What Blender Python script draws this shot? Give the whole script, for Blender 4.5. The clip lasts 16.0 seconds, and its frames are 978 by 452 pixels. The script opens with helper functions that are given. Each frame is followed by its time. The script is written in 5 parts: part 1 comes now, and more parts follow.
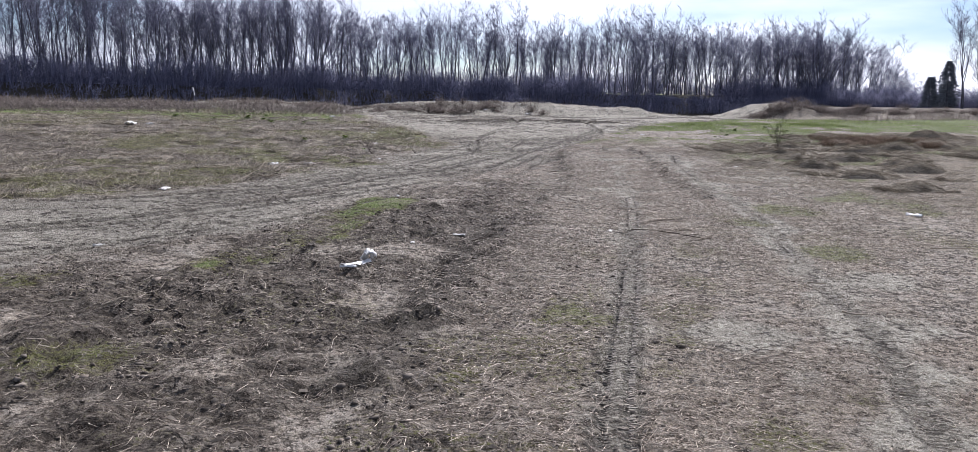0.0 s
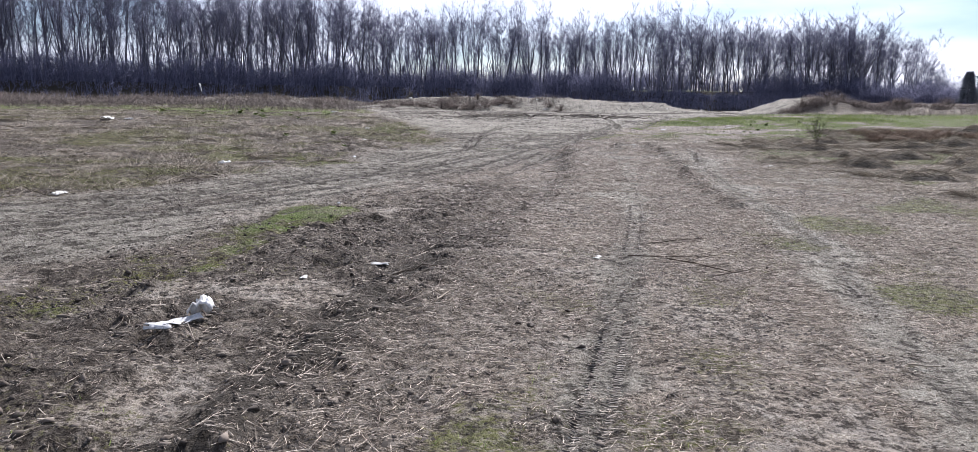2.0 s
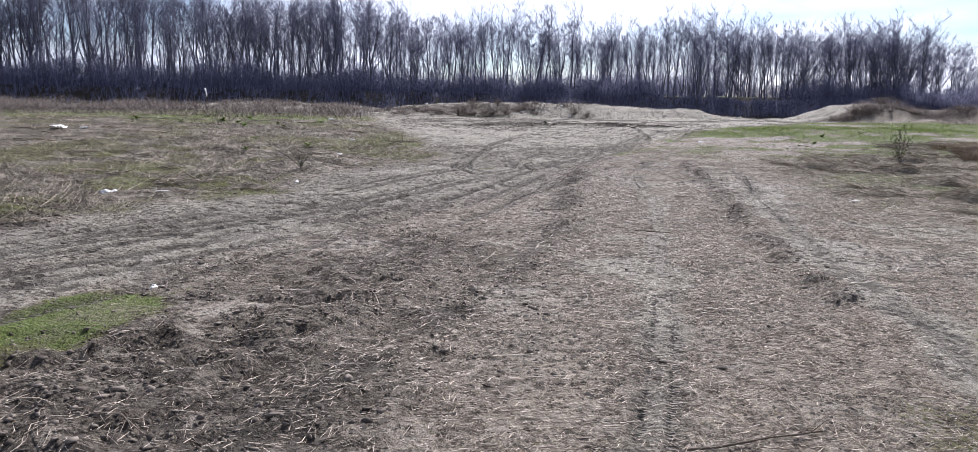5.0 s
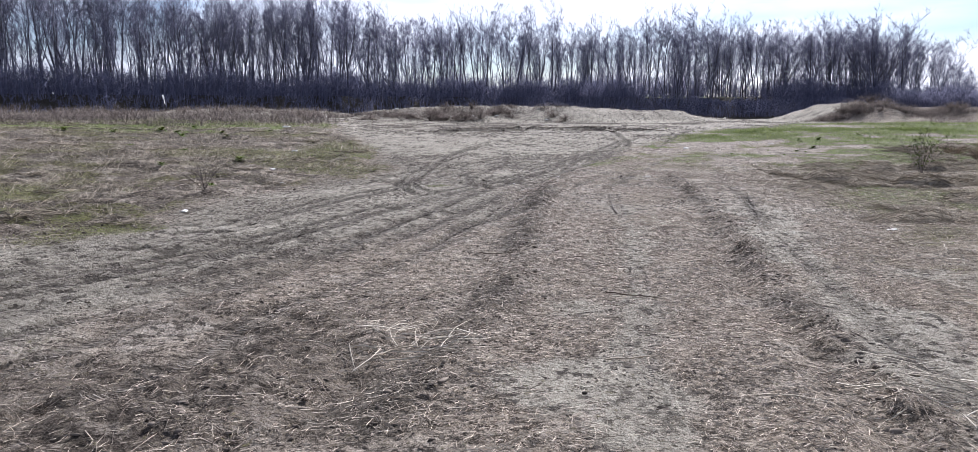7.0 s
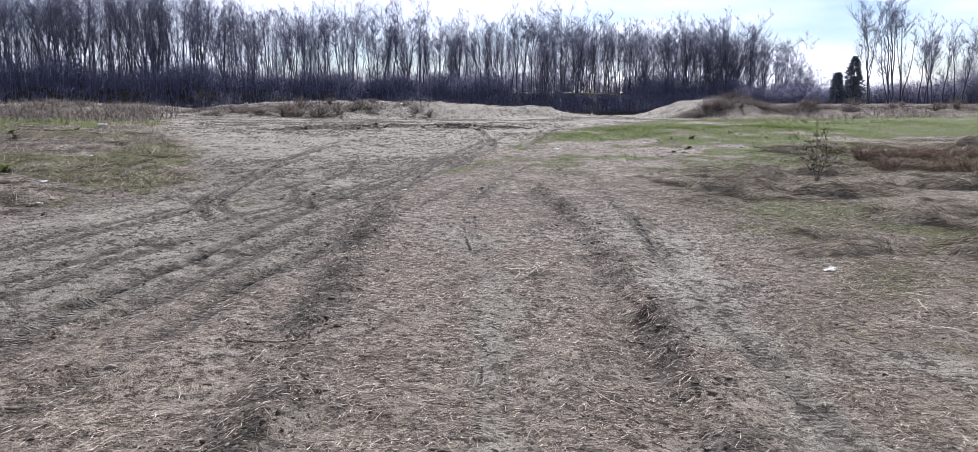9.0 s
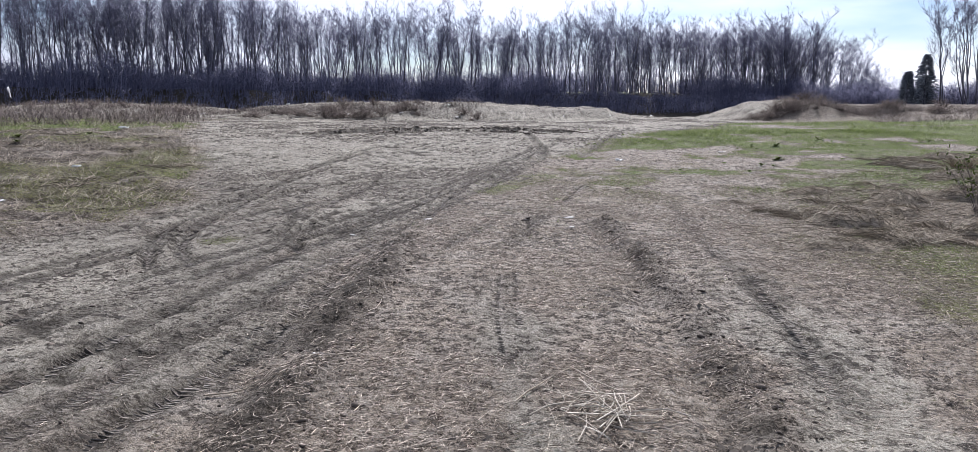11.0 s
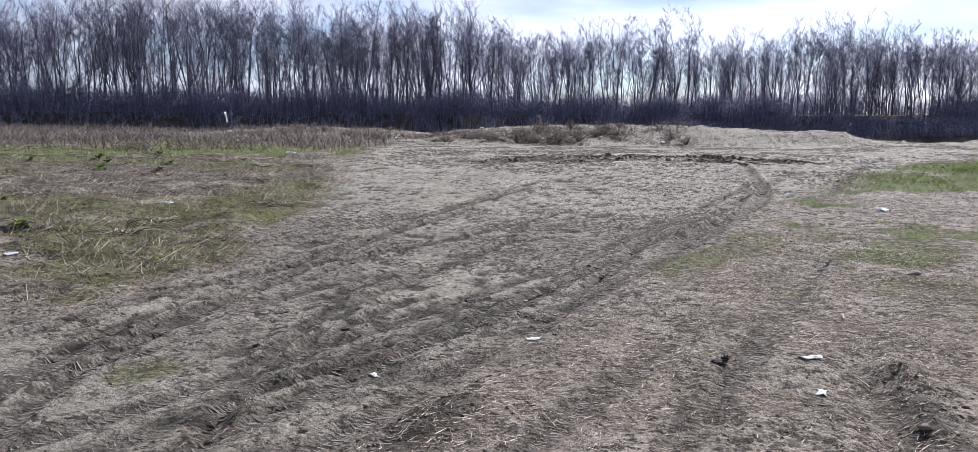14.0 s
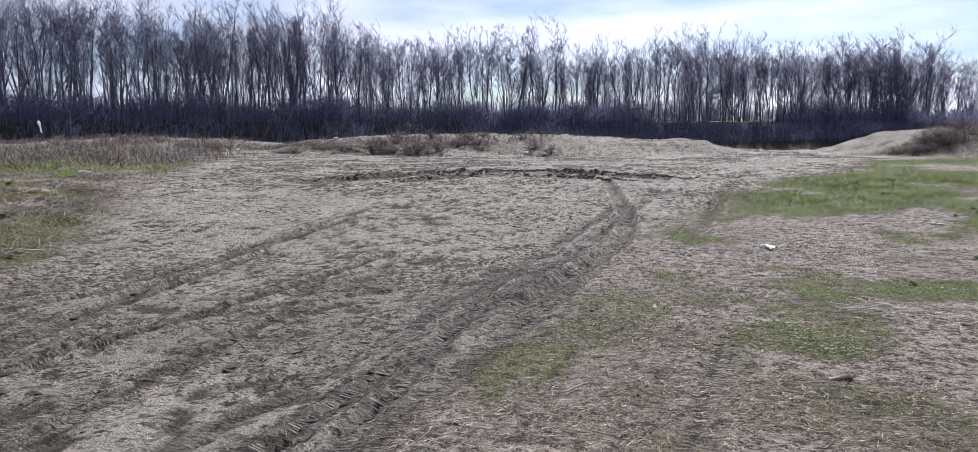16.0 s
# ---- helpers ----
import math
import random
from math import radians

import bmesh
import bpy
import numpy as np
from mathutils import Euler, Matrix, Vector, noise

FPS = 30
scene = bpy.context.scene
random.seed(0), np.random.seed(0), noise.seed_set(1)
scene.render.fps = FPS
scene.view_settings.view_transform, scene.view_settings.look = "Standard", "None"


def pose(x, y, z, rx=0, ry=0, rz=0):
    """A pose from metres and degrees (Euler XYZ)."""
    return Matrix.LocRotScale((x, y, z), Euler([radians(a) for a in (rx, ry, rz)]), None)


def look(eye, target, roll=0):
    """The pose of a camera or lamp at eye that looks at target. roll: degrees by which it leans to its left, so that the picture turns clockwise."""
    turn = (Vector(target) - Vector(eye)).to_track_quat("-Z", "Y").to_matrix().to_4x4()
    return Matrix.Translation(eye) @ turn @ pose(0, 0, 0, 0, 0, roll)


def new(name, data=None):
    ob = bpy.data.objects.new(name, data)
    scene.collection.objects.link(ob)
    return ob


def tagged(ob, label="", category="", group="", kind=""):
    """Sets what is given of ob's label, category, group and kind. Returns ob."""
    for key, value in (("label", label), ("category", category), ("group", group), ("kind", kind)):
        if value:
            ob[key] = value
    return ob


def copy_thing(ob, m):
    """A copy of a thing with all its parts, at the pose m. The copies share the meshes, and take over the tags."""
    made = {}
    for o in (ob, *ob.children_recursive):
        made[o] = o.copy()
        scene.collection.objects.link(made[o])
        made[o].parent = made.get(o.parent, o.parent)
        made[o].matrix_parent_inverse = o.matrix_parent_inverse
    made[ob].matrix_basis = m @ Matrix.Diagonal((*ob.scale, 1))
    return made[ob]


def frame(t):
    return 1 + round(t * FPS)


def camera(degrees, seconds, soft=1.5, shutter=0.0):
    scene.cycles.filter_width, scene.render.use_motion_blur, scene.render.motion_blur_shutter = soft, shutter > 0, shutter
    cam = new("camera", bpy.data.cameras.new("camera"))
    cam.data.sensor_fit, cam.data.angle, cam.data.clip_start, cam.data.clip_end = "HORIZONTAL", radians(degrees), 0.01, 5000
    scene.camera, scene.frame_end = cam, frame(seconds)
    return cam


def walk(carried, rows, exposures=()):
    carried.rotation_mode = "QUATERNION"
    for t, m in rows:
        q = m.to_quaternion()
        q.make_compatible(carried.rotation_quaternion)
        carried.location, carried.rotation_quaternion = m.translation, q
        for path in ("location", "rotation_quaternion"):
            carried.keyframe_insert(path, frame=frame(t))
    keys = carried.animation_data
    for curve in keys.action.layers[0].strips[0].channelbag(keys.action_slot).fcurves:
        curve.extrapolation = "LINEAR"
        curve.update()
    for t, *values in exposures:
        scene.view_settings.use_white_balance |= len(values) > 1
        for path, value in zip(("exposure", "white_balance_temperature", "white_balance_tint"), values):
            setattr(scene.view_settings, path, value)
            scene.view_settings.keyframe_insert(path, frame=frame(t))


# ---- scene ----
cam = camera(64.7, 16.0, soft=0.6)
METRES, EYE, TILT, LEAN, TURN = 21.8, 1.5, -12.95, -5.5, 0.0
ROWS = [
    (0.0, 0.0, 0.0, 0.0, 0.32, 3.73, 4.96),
    (0.5, 0.0083, 0.0284, 0.0033, 2.3, 4.09, 5.29),
    (1.0, 0.018, 0.0567, 0.0069, 2.79, 4.0, 5.18),
    (1.5, 0.0272, 0.0867, 0.0106, 2.55, 4.02, 5.03),
    (2.0, 0.0339, 0.1179, 0.0148, 2.21, 3.74, 4.7),
    (2.5, 0.039, 0.1476, 0.0201, 2.47, 4.12, 4.77),
    (3.0, 0.0458, 0.1776, 0.027, 2.97, 4.11, 4.82),
    (3.5, 0.0522, 0.2098, 0.034, 3.67, 4.02, 4.82),
    (4.0, 0.0579, 0.2408, 0.0414, 3.79, 4.37, 4.27),
    (6.5, 0.079, 0.3854, 0.0745, 5.27, 4.21, 4.45),
    (7.0, 0.0859, 0.4152, 0.0814, 3.4, 4.46, 5.1),
    (7.5, 0.0942, 0.4444, 0.0882, -1.22, 3.87, 6.21),
    (8.0, 0.1002, 0.4743, 0.0946, -6.07, 3.07, 6.99),
    (10.5, 0.1205, 0.6214, 0.1272, -4.64, 3.26, 6.87),
    (11.0, 0.1258, 0.6529, 0.1351, -2.22, 3.54, 6.14),
    (11.5, 0.1304, 0.6826, 0.1432, -0.03, 4.2, 5.64),
    (12.0, 0.1377, 0.7112, 0.1508, 0.98, 3.91, 5.44),
    (12.5, 0.1395, 0.7425, 0.1569, 2.26, 4.03, 4.42),
    (13.0, 0.142, 0.7731, 0.1633, 6.13, 4.73, 3.76),
    (13.5, 0.1453, 0.8065, 0.1687, 12.11, 6.3, 2.75),
    (14.0, 0.1512, 0.8397, 0.175, 13.08, 6.44, 2.65),
    (14.5, 0.1549, 0.8705, 0.1827, 11.98, 7.09, 2.38),
    (15.0, 0.159, 0.9024, 0.192, 8.0, 6.22, 3.55),
    (15.5, 0.1631, 0.9308, 0.2013, 5.94, 6.83, 4.2),
    (16.0, 0.1689, 0.96, 0.2078, 4.07, 6.31, 5.06),
]
walk(cam, [(t, pose(0, 0, EYE, TILT, LEAN, TURN) @ pose(METRES * x, METRES * y, METRES * z, 90 + pitch, roll, yaw)) for t, x, y, z, yaw, pitch, roll in ROWS],
     exposures=[(0.0, 0.60, 6000, 16), (2.0, 0.70, 6000, 16), (4.0, 0.76, 6000, 16), (7.5, 0.74, 6000, 16), (11.0, 0.64, 6000, 16), (13.5, 0.69, 6000, 16), (16.0, 0.56, 6000, 16)])

# ---- world and sun ----
SUN_EL, SUN_AZ = 36.0, 20.0          # degrees above the horizon, degrees to the right of +y

world = bpy.data.worlds.new("sky")
scene.world = world
world.use_nodes = True
wt = world.node_tree
bg = wt.nodes["Background"]
sky = wt.nodes.new("ShaderNodeTexSky")
sky.sky_type, sky.sun_disc = "NISHITA", False
sky.sun_elevation, sky.sun_rotation = radians(SUN_EL), radians(SUN_AZ)
sky.air_density, sky.dust_density, sky.ozone_density = 1.0, 0.3, 3.0
coord = wt.nodes.new("ShaderNodeTexCoord")
stretch = wt.nodes.new("ShaderNodeMapping")
stretch.inputs["Scale"].default_value = (1.4, 1.4, 7.0)
cloud = wt.nodes.new("ShaderNodeTexNoise")
cloud.inputs["Scale"].default_value, cloud.inputs["Detail"].default_value = 1.9, 6.0
cloud_ramp = wt.nodes.new("ShaderNodeValToRGB")
cloud_ramp.color_ramp.elements[0].position, cloud_ramp.color_ramp.elements[1].position = 0.3, 0.56
cloud_mix = wt.nodes.new("ShaderNodeMix")
cloud_mix.data_type = "RGBA"
pale = wt.nodes.new("ShaderNodeHueSaturation")
pale.inputs["Saturation"].default_value, pale.inputs["Value"].default_value = 0.12, 1.55
blue = wt.nodes.new("ShaderNodeHueSaturation")
blue.inputs["Saturation"].default_value, blue.inputs["Value"].default_value = 1.25, 1.1
wt.links.new(sky.outputs[0], pale.inputs["Color"])
wt.links.new(sky.outputs[0], blue.inputs["Color"])
wt.links.new(pale.outputs[0], cloud_mix.inputs[7])
wt.links.new(coord.outputs["Generated"], stretch.inputs["Vector"])
wt.links.new(stretch.outputs[0], cloud.inputs["Vector"])
wt.links.new(cloud.outputs["Fac"], cloud_ramp.inputs[0])
wt.links.new(cloud_ramp.outputs[0], cloud_mix.inputs[0])
wt.links.new(blue.outputs[0], cloud_mix.inputs[6])
haze = wt.nodes.new("ShaderNodeMix")
haze.data_type, haze.blend_type = "RGBA", "MULTIPLY"
haze.inputs[0].default_value = 1.0
haze.inputs[7].default_value = (0.95, 0.985, 1.09, 1)
wt.links.new(cloud_mix.outputs[2], haze.inputs[6])
wt.links.new(haze.outputs[2], bg.inputs[0])
bg.inputs[1].default_value = 0.05

sun = new("sun", bpy.data.lights.new("sun", "SUN"))
sun.data.energy, sun.data.angle, sun.data.color = 5.0, radians(0.6), (1.0, 0.96, 0.91)
sun.matrix_world = look((0, 0, 60), (-math.sin(radians(SUN_AZ)), -math.cos(radians(SUN_AZ)), 60 - math.tan(radians(SUN_EL))))

# ---- arithmetic ----
rng = np.random.default_rng(7)


def hashed(i, j, seed):
    h = (i.astype(np.int64) * 374761393 + j.astype(np.int64) * 668265263 + seed * 974634777) & 0xFFFFFFFF
    h = ((h ^ (h >> 13)) * 1274126177) & 0xFFFFFFFF
    return ((h ^ (h >> 16)) & 0xFFFF) / 65535.0


def vnoise(x, y, seed=0):
    """Smooth noise from 0 to 1 with cells one unit wide."""
    x, y = np.asarray(x, float), np.asarray(y, float)
    i, j = np.floor(x), np.floor(y)
    u, v = x - i, y - j
    u, v = u * u * (3 - 2 * u), v * v * (3 - 2 * v)
    a, b = hashed(i, j, seed), hashed(i + 1, j, seed)
    c, d = hashed(i, j + 1, seed), hashed(i + 1, j + 1, seed)
    return (a * (1 - u) + b * u) * (1 - v) + (c * (1 - u) + d * u) * v


def fbm(x, y, scale, octaves=4, seed=0):
    """Noise in several octaves, about -1 to 1; scale: the largest lumps in metres."""
    total, amp, norm = 0.0, 1.0, 0.0
    for k in range(octaves):
        f = 2.03 ** k / scale
        total = total + amp * (vnoise(x * f + 17.3 * k, y * f - 9.1 * k, seed + k) * 2 - 1)
        norm += amp
        amp *= 0.55
    return total / norm * 1.5


def ease(a, b, v):
    t = np.clip((v - a) / (b - a), 0, 1)
    return t * t * (3 - 2 * t)


def smooth_line(points, steps=7):
    """A curve through the points, in short straight pieces."""
    p = [np.array(q, float) for q in points]
    p = [2 * p[0] - p[1]] + p + [2 * p[-1] - p[-2]]
    out = []
    for k in range(1, len(p) - 2):
        for s in range(steps):
            t = s / steps
            out.append(0.5 * (2 * p[k] + (p[k + 1] - p[k - 1]) * t + (2 * p[k - 1] - 5 * p[k] + 4 * p[k + 1] - p[k + 2]) * t * t
                              + (3 * p[k] - p[k - 1] - 3 * p[k + 1] + p[k + 2]) * t ** 3))
    out.append(p[-2])
    return np.array(out)


def along(x, y, line, reach):
    """For each place within reach of the line: its signed distance from it and its length along it. Elsewhere 99 and 0."""
    dist, arc = np.full(x.shape, 99.0), np.zeros(x.shape)
    near = np.nonzero((x > line[:, 0].min() - reach) & (x < line[:, 0].max() + reach) & (y > line[:, 1].min() - reach) & (y < line[:, 1].max() + reach))[0]
    if not len(near):
        return dist, arc
    px, py = x[near], y[near]
    best, side, u, start = np.full(px.shape, 99.0), np.ones(px.shape), np.zeros(px.shape), 0.0
    for a, b in zip(line[:-1], line[1:]):
        d = b - a
        n = math.hypot(*d)
        if n < 1e-6:
            continue
        t = np.clip(((px - a[0]) * d[0] + (py - a[1]) * d[1]) / n ** 2, 0, 1)
        gap = np.hypot(px - a[0] - t * d[0], py - a[1] - t * d[1])
        w = gap < best
        best[w] = gap[w]
        side[w] = np.sign((px - a[0]) * d[1] - (py - a[1]) * d[0])[w]
        u[w] = (start + t * n)[w]
        start += n
    dist[near], arc[near] = best * np.where(side == 0, 1, side), u
    return dist, arc


def inside(x, y, poly, soft):
    """1 inside the outline, 0 outside, with an edge about 2 * soft wide."""
    poly = np.array(poly, float)
    odd, gap = np.zeros(x.shape, bool), np.full(x.shape, 1e9)
    for a, b in zip(poly, np.roll(poly, -1, 0)):
        cut = (a[1] > y) != (b[1] > y)
        if b[1] != a[1]:
            odd ^= cut & (x < (b[0] - a[0]) * (y - a[1]) / (b[1] - a[1]) + a[0])
        d = b - a
        t = np.clip(((x - a[0]) * d[0] + (y - a[1]) * d[1]) / (d @ d), 0, 1)
        gap = np.minimum(gap, np.hypot(x - a[0] - t * d[0], y - a[1] - t * d[1]))
    return ease(-1, 1, np.where(odd, gap, -gap) / soft)


# ---- the plan ----
FIELD_LEFT = [(-90, 8.0), (-14, 8.8), (-9, 10.2), (-6.93, 11.25), (-5.74, 12.16), (-4.64, 13.21), (-3.7, 15.05), (-2.75, 17.5), (-2.3, 20.2), (-1.4, 23.0),
              (-0.8, 25.4), (-1.9, 29.6), (-2.5, 31.4), (-4.9, 37.7), (-6.6, 45.0), (-7.5, 52), (-90, 60)]
SANDY = [(-90, 7.5), (-14, 8.6), (-9, 10.0), (-6.9, 11.2), (-4.6, 13.2), (-2.7, 17.5), (-1.4, 23), (-0.8, 25.4), (-2.5, 31.4), (-6.6, 45), (-9.5, 53), (-14, 58), (-60, 61),
         (-60, 80), (26, 80), (25, 66), (22, 58.5), (15, 48.5), (11.7, 42.5), (9.4, 38.5), (6.3, 33.2), (4.9, 29.5), (4.0, 27.0), (3.0, 24.6), (2.2, 22), (1.5, 19.5), (0.5, 16.5),
         (-0.8, 14.2), (-2.4, 9.9), (-3.1, 7.8), (-4.2, 6.4), (-9, 4.8), (-90, 4)]
GREEN_RIGHT = [(3.3, 25.0), (4.0, 27.2), (4.9, 29.6), (6.3, 33.4), (9.6, 38.8), (11.9, 42.6), (16, 49.5), (22, 53.5), (40, 55), (90, 55), (90, 30), (24, 32.5), (14, 28.6),
               (10, 25.8), (8.2, 25.2), (6.8, 26.4), (5.4, 27.0), (4.7, 25.6)]
HAY_RIGHT = [(5.0, 15), (6.3, 18), (6.2, 21), (6.7, 23.6), (8.6, 26), (11, 28.4), (16, 31.5), (26, 34.5), (90, 34), (90, -10), (14, -10), (9, 4), (7, 9), (6.2, 12)]
MUD = [(-6, -2), (-5.2, 5), (-3.2, 7.4), (-2.1, 9.8), (-1.0, 12.6), (-0.1, 14.6), (0.9, 14.8), (1.0, 12.2), (0.75, 9.5), (0.5, 7), (0.35, 4.5), (0.1, 2), (-0.4, -2)]
WEEDS = [(-70, 34), (-30, 36), (-14, 38.5), (-9.8, 41), (-8.0, 46), (-8.2, 54), (-9.5, 61), (-14, 66), (-70, 70)]

WHEEL_LEFT = smooth_line([(0.25, 1.0), (0.61, 3.17), (0.79, 4.12), (1.16, 5.77), (1.59, 7.81), (2.0, 9.84), (2.3, 11.5), (2.58, 13.5), (2.87, 15.5), (3.11, 17.7), (3.17, 19.4), (3.4, 21.5),
                          (3.75, 23.4), (4.4, 25.5), (5.3, 28.0)])
WHEEL_RIGHT = smooth_line([(1.5, 1.0), (2.11, 3.31), (2.55, 4.59), (2.84, 6.0), (3.16, 7.54), (3.6, 9.54), (3.8, 11), (3.98, 12.6), (4.12, 14.0), (4.38, 15.9), (4.68, 17.9), (4.95, 19.6), (5.3, 22.0), (5.9, 25)])
RUT_RIGHT = smooth_line([(3.62, 12.0), (3.74, 13.4), (3.82, 15.0), (4.03, 16.5), (4.23, 18.0), (4.38, 19.7), (4.5, 21.5), (4.62, 23.2)])
RUT_LEFT = smooth_line([(-0.6, 4.0), (-0.25, 6), (0.12, 8.25), (0.75, 10.5), (1.3, 12.5), (1.75, 14), (2.0, 17.5), (2.2, 19.7), (2.46, 22.1)])
RIDGE_A = smooth_line([(-1.6, 39.2), (1.1, 42.6), (3.8, 43.7), (5.6, 42.3), (7.6, 40.0)])
RIDGE_B = smooth_line([(0.2, 39.2), (2.3, 41.6), (4.6, 41.2), (6.2, 39.8)])
# tyre prints: line, half width, depth, strength of the tread
PRINTS = [
    (WHEEL_LEFT - np.array([0.045, 0]), 0.048, 0.02, 1.0), (WHEEL_LEFT + np.array([0.07, 0]), 0.048, 0.02, 1.0),
    (WHEEL_RIGHT, 0.085, 0.016, 0.9),
    (smooth_line([(-0.85, 22.6), (-0.7, 23.85), (-0.5, 24.97), (-0.07, 25.87), (0.36, 26.4), (1.2, 28.2), (2.2, 31)]), 0.10, 0.025, 1.0),
    (smooth_line([(0.2, 21.2), (-0.1, 22.6), (-0.1, 23.77), (0.09, 25.25), (0.7, 27.4)]), 0.09, 0.022, 1.0),
    (smooth_line([(-1.5, 26.2), (-0.91, 27.34), (-0.26, 28.66), (0.46, 32.3), (1.2, 35.5)]), 0.10, 0.025, 1.0),
    (smooth_line([(1.45, 21.3), (1.25, 22.5), (1.2, 23.2), (1.35, 24.2), (1.7, 25.0)]), 0.08, 0.02, 1.0),
    (smooth_line([(1.0, 21.7), (1.49, 22.5), (1.85, 22.95), (2.24, 24.07), (2.9, 26.2)]), 0.11, 0.018, 1.0),
    (smooth_line([(2.7, 21.2), (2.94, 21.98), (3.19, 22.6), (3.46, 23.3), (3.8, 24.6)]), 0.10, 0.016, 1.0),
    (smooth_line([(3.3, 21.3), (3.58, 22.26), (4.09, 23.8), (4.56, 25.15), (5.1, 26.8)]), 0.11, 0.016, 1.0),
    (smooth_line([(-0.3, 25.6), (-0.09, 26.63), (0.06, 29.38), (0.6, 31.94), (1.2, 34)]), 0.11, 0.03, 1.0),
    (smooth_line([(0.3, 26.3), (0.64, 26.99), (1.3, 27.82), (1.77, 28.1), (2.7, 28.9)]), 0.08, 0.02, 0.8),
    (smooth_line([(2.6, 23.6), (2.88, 25.34), (3.08, 26.44), (3.24, 27.85), (3.6, 29.6)]), 0.09, 0.016, 0.8),
    (smooth_line([(5.6, 40.5), (5.45, 37.4), (5.35, 35.4), (5.2, 33), (4.77, 30.6), (4.02, 28.7), (3.55, 27.4)]), 0.15, 0.05, 0.6),
    (smooth_line([(10.2, 43), (8.6, 39.8), (7.04, 35.1), (6.1, 32.2), (5.6, 30.4)]), 0.16, 0.04, 0.6),
    (smooth_line([(1.1, 17.0), (1.31, 17.81), (1.7, 18.67), (1.85, 19.5), (2.0, 20.76), (2.4, 22.4)]), 0.10, 0.018, 1.0),
    (smooth_line([(0.77, 21.0), (0.5, 21.4), (0.24, 22.0), (0.05, 23.0), (-0.02, 24.8), (0.05, 27.4), (0.6, 31)]), 0.09, 0.022, 0.9),
    (smooth_line([(0.4, 20.75), (0.18, 21.3), (-0.05, 22.0), (-0.27, 22.97), (-0.32, 24.84), (-0.22, 27.4)]), 0.08, 0.022, 0.9),
    (smooth_line([(1.65, 21.3), (1.3, 21.9), (1.06, 22.8), (0.97, 24.0), (1.2, 25.4), (1.95, 29.2)]), 0.09, 0.022, 0.9),
    (smooth_line([(4.5, 17.6), (4.79, 18.6), (5.02, 19.6), (5.2, 20.6)]), 0.11, 0.012, 1.0),
]
# plain wheel ruts of the track, with no tread: line, half width, depth
RUTS = [
    (smooth_line([(-9, 9.2), (-5.4, 10.4), (-3.6, 12.0), (-1.41, 15.78), (-0.9, 17.0), (0.16, 20.18), (1.73, 24.32), (3.72, 30.0), (5.6, 36)]), 0.22, 0.035),
    (smooth_line([(-9, 7.6), (-5.2, 8.6), (-2.8, 10.9), (-0.6, 14.6), (0.7, 17.2), (1.5, 20.2), (2.6, 24.0), (4.4, 29.4)]), 0.22, 0.035),
    (smooth_line([(-0.4, 12.1), (0.1, 13.11), (0.23, 14.08), (0.74, 15.45), (1.27, 17.39), (1.99, 20.67)]), 0.14, 0.03),
    (smooth_line([(-6.5, 10.6), (-3.8, 12.6), (-2.0, 16.6), (-1.2, 19.5), (-0.4, 22), (0.8, 26)]), 0.16, 0.03),
    (smooth_line([(-8, 6.6), (-4.5, 7.6), (-2.5, 9.6), (-1.3, 12.0), (-0.4, 14.2), (0.2, 17.0), (0.9, 19.6)]), 0.15, 0.025),
]
for k, (a, b) in enumerate(((0, 0.0), (1, 0.05), (3, 0.0), (4, 0.1), (2, 0.0), (0, 0.42), (1, -0.4), (3, 0.35))):
    PRINTS.append((RUTS[a][0] + np.array([b, 0]), 0.12, 0.012, 0.8))
# worn patches of green turf in the track: middle, half lengths along x and y, lean
TURF = [(-1.62, 9.8, 0.4, 2.1, 0.22), (-4.9, 15.6, 1.3, 0.8, 0), (-4.6, 18.5, 1.1, 1.0, 0), (-2.8, 17.5, 0.5, 0.7, 0), (-3.0, 30.2, 0.8, 2.6, -0.2), (-6.4, 21.0, 1.2, 1.2, 0), (-8.5, 17.2, 1.6, 0.9, 0), (-3.75, 6.2, 0.35, 0.4, 0), (0.76, 5.17, 0.3, 0.3, 0), (0.42, 3.85, 0.16, 0.25, 0), (-0.08, 4.1, 0.15, 0.2, 0), (-2.6, 4.3, 0.5, 0.4, 0), (1.9, 6.4, 0.2, 0.3, 0),
        (3.67, 7.6, 0.35, 0.6, 0.1), (6.2, 11.4, 1.0, 1.0, 0), (3.25, 9.75, 0.3, 0.45, 0), (4.4, 10.4, 0.5, 0.7, 0), (5.9, 27.1, 0.3, 0.6, 0), (3.7, 26.0, 0.3, 0.5, 0.2),
        (4.3, 27.3, 0.35, 0.7, 0.3), (3.5, 25.5, 0.15, 0.25, 0), (0.5, 22.5, 0.15, 0.2, 0), (6.3, 19.2, 0.35, 0.45, 0), (7.0, 20.5, 0.5, 0.6, 0)]

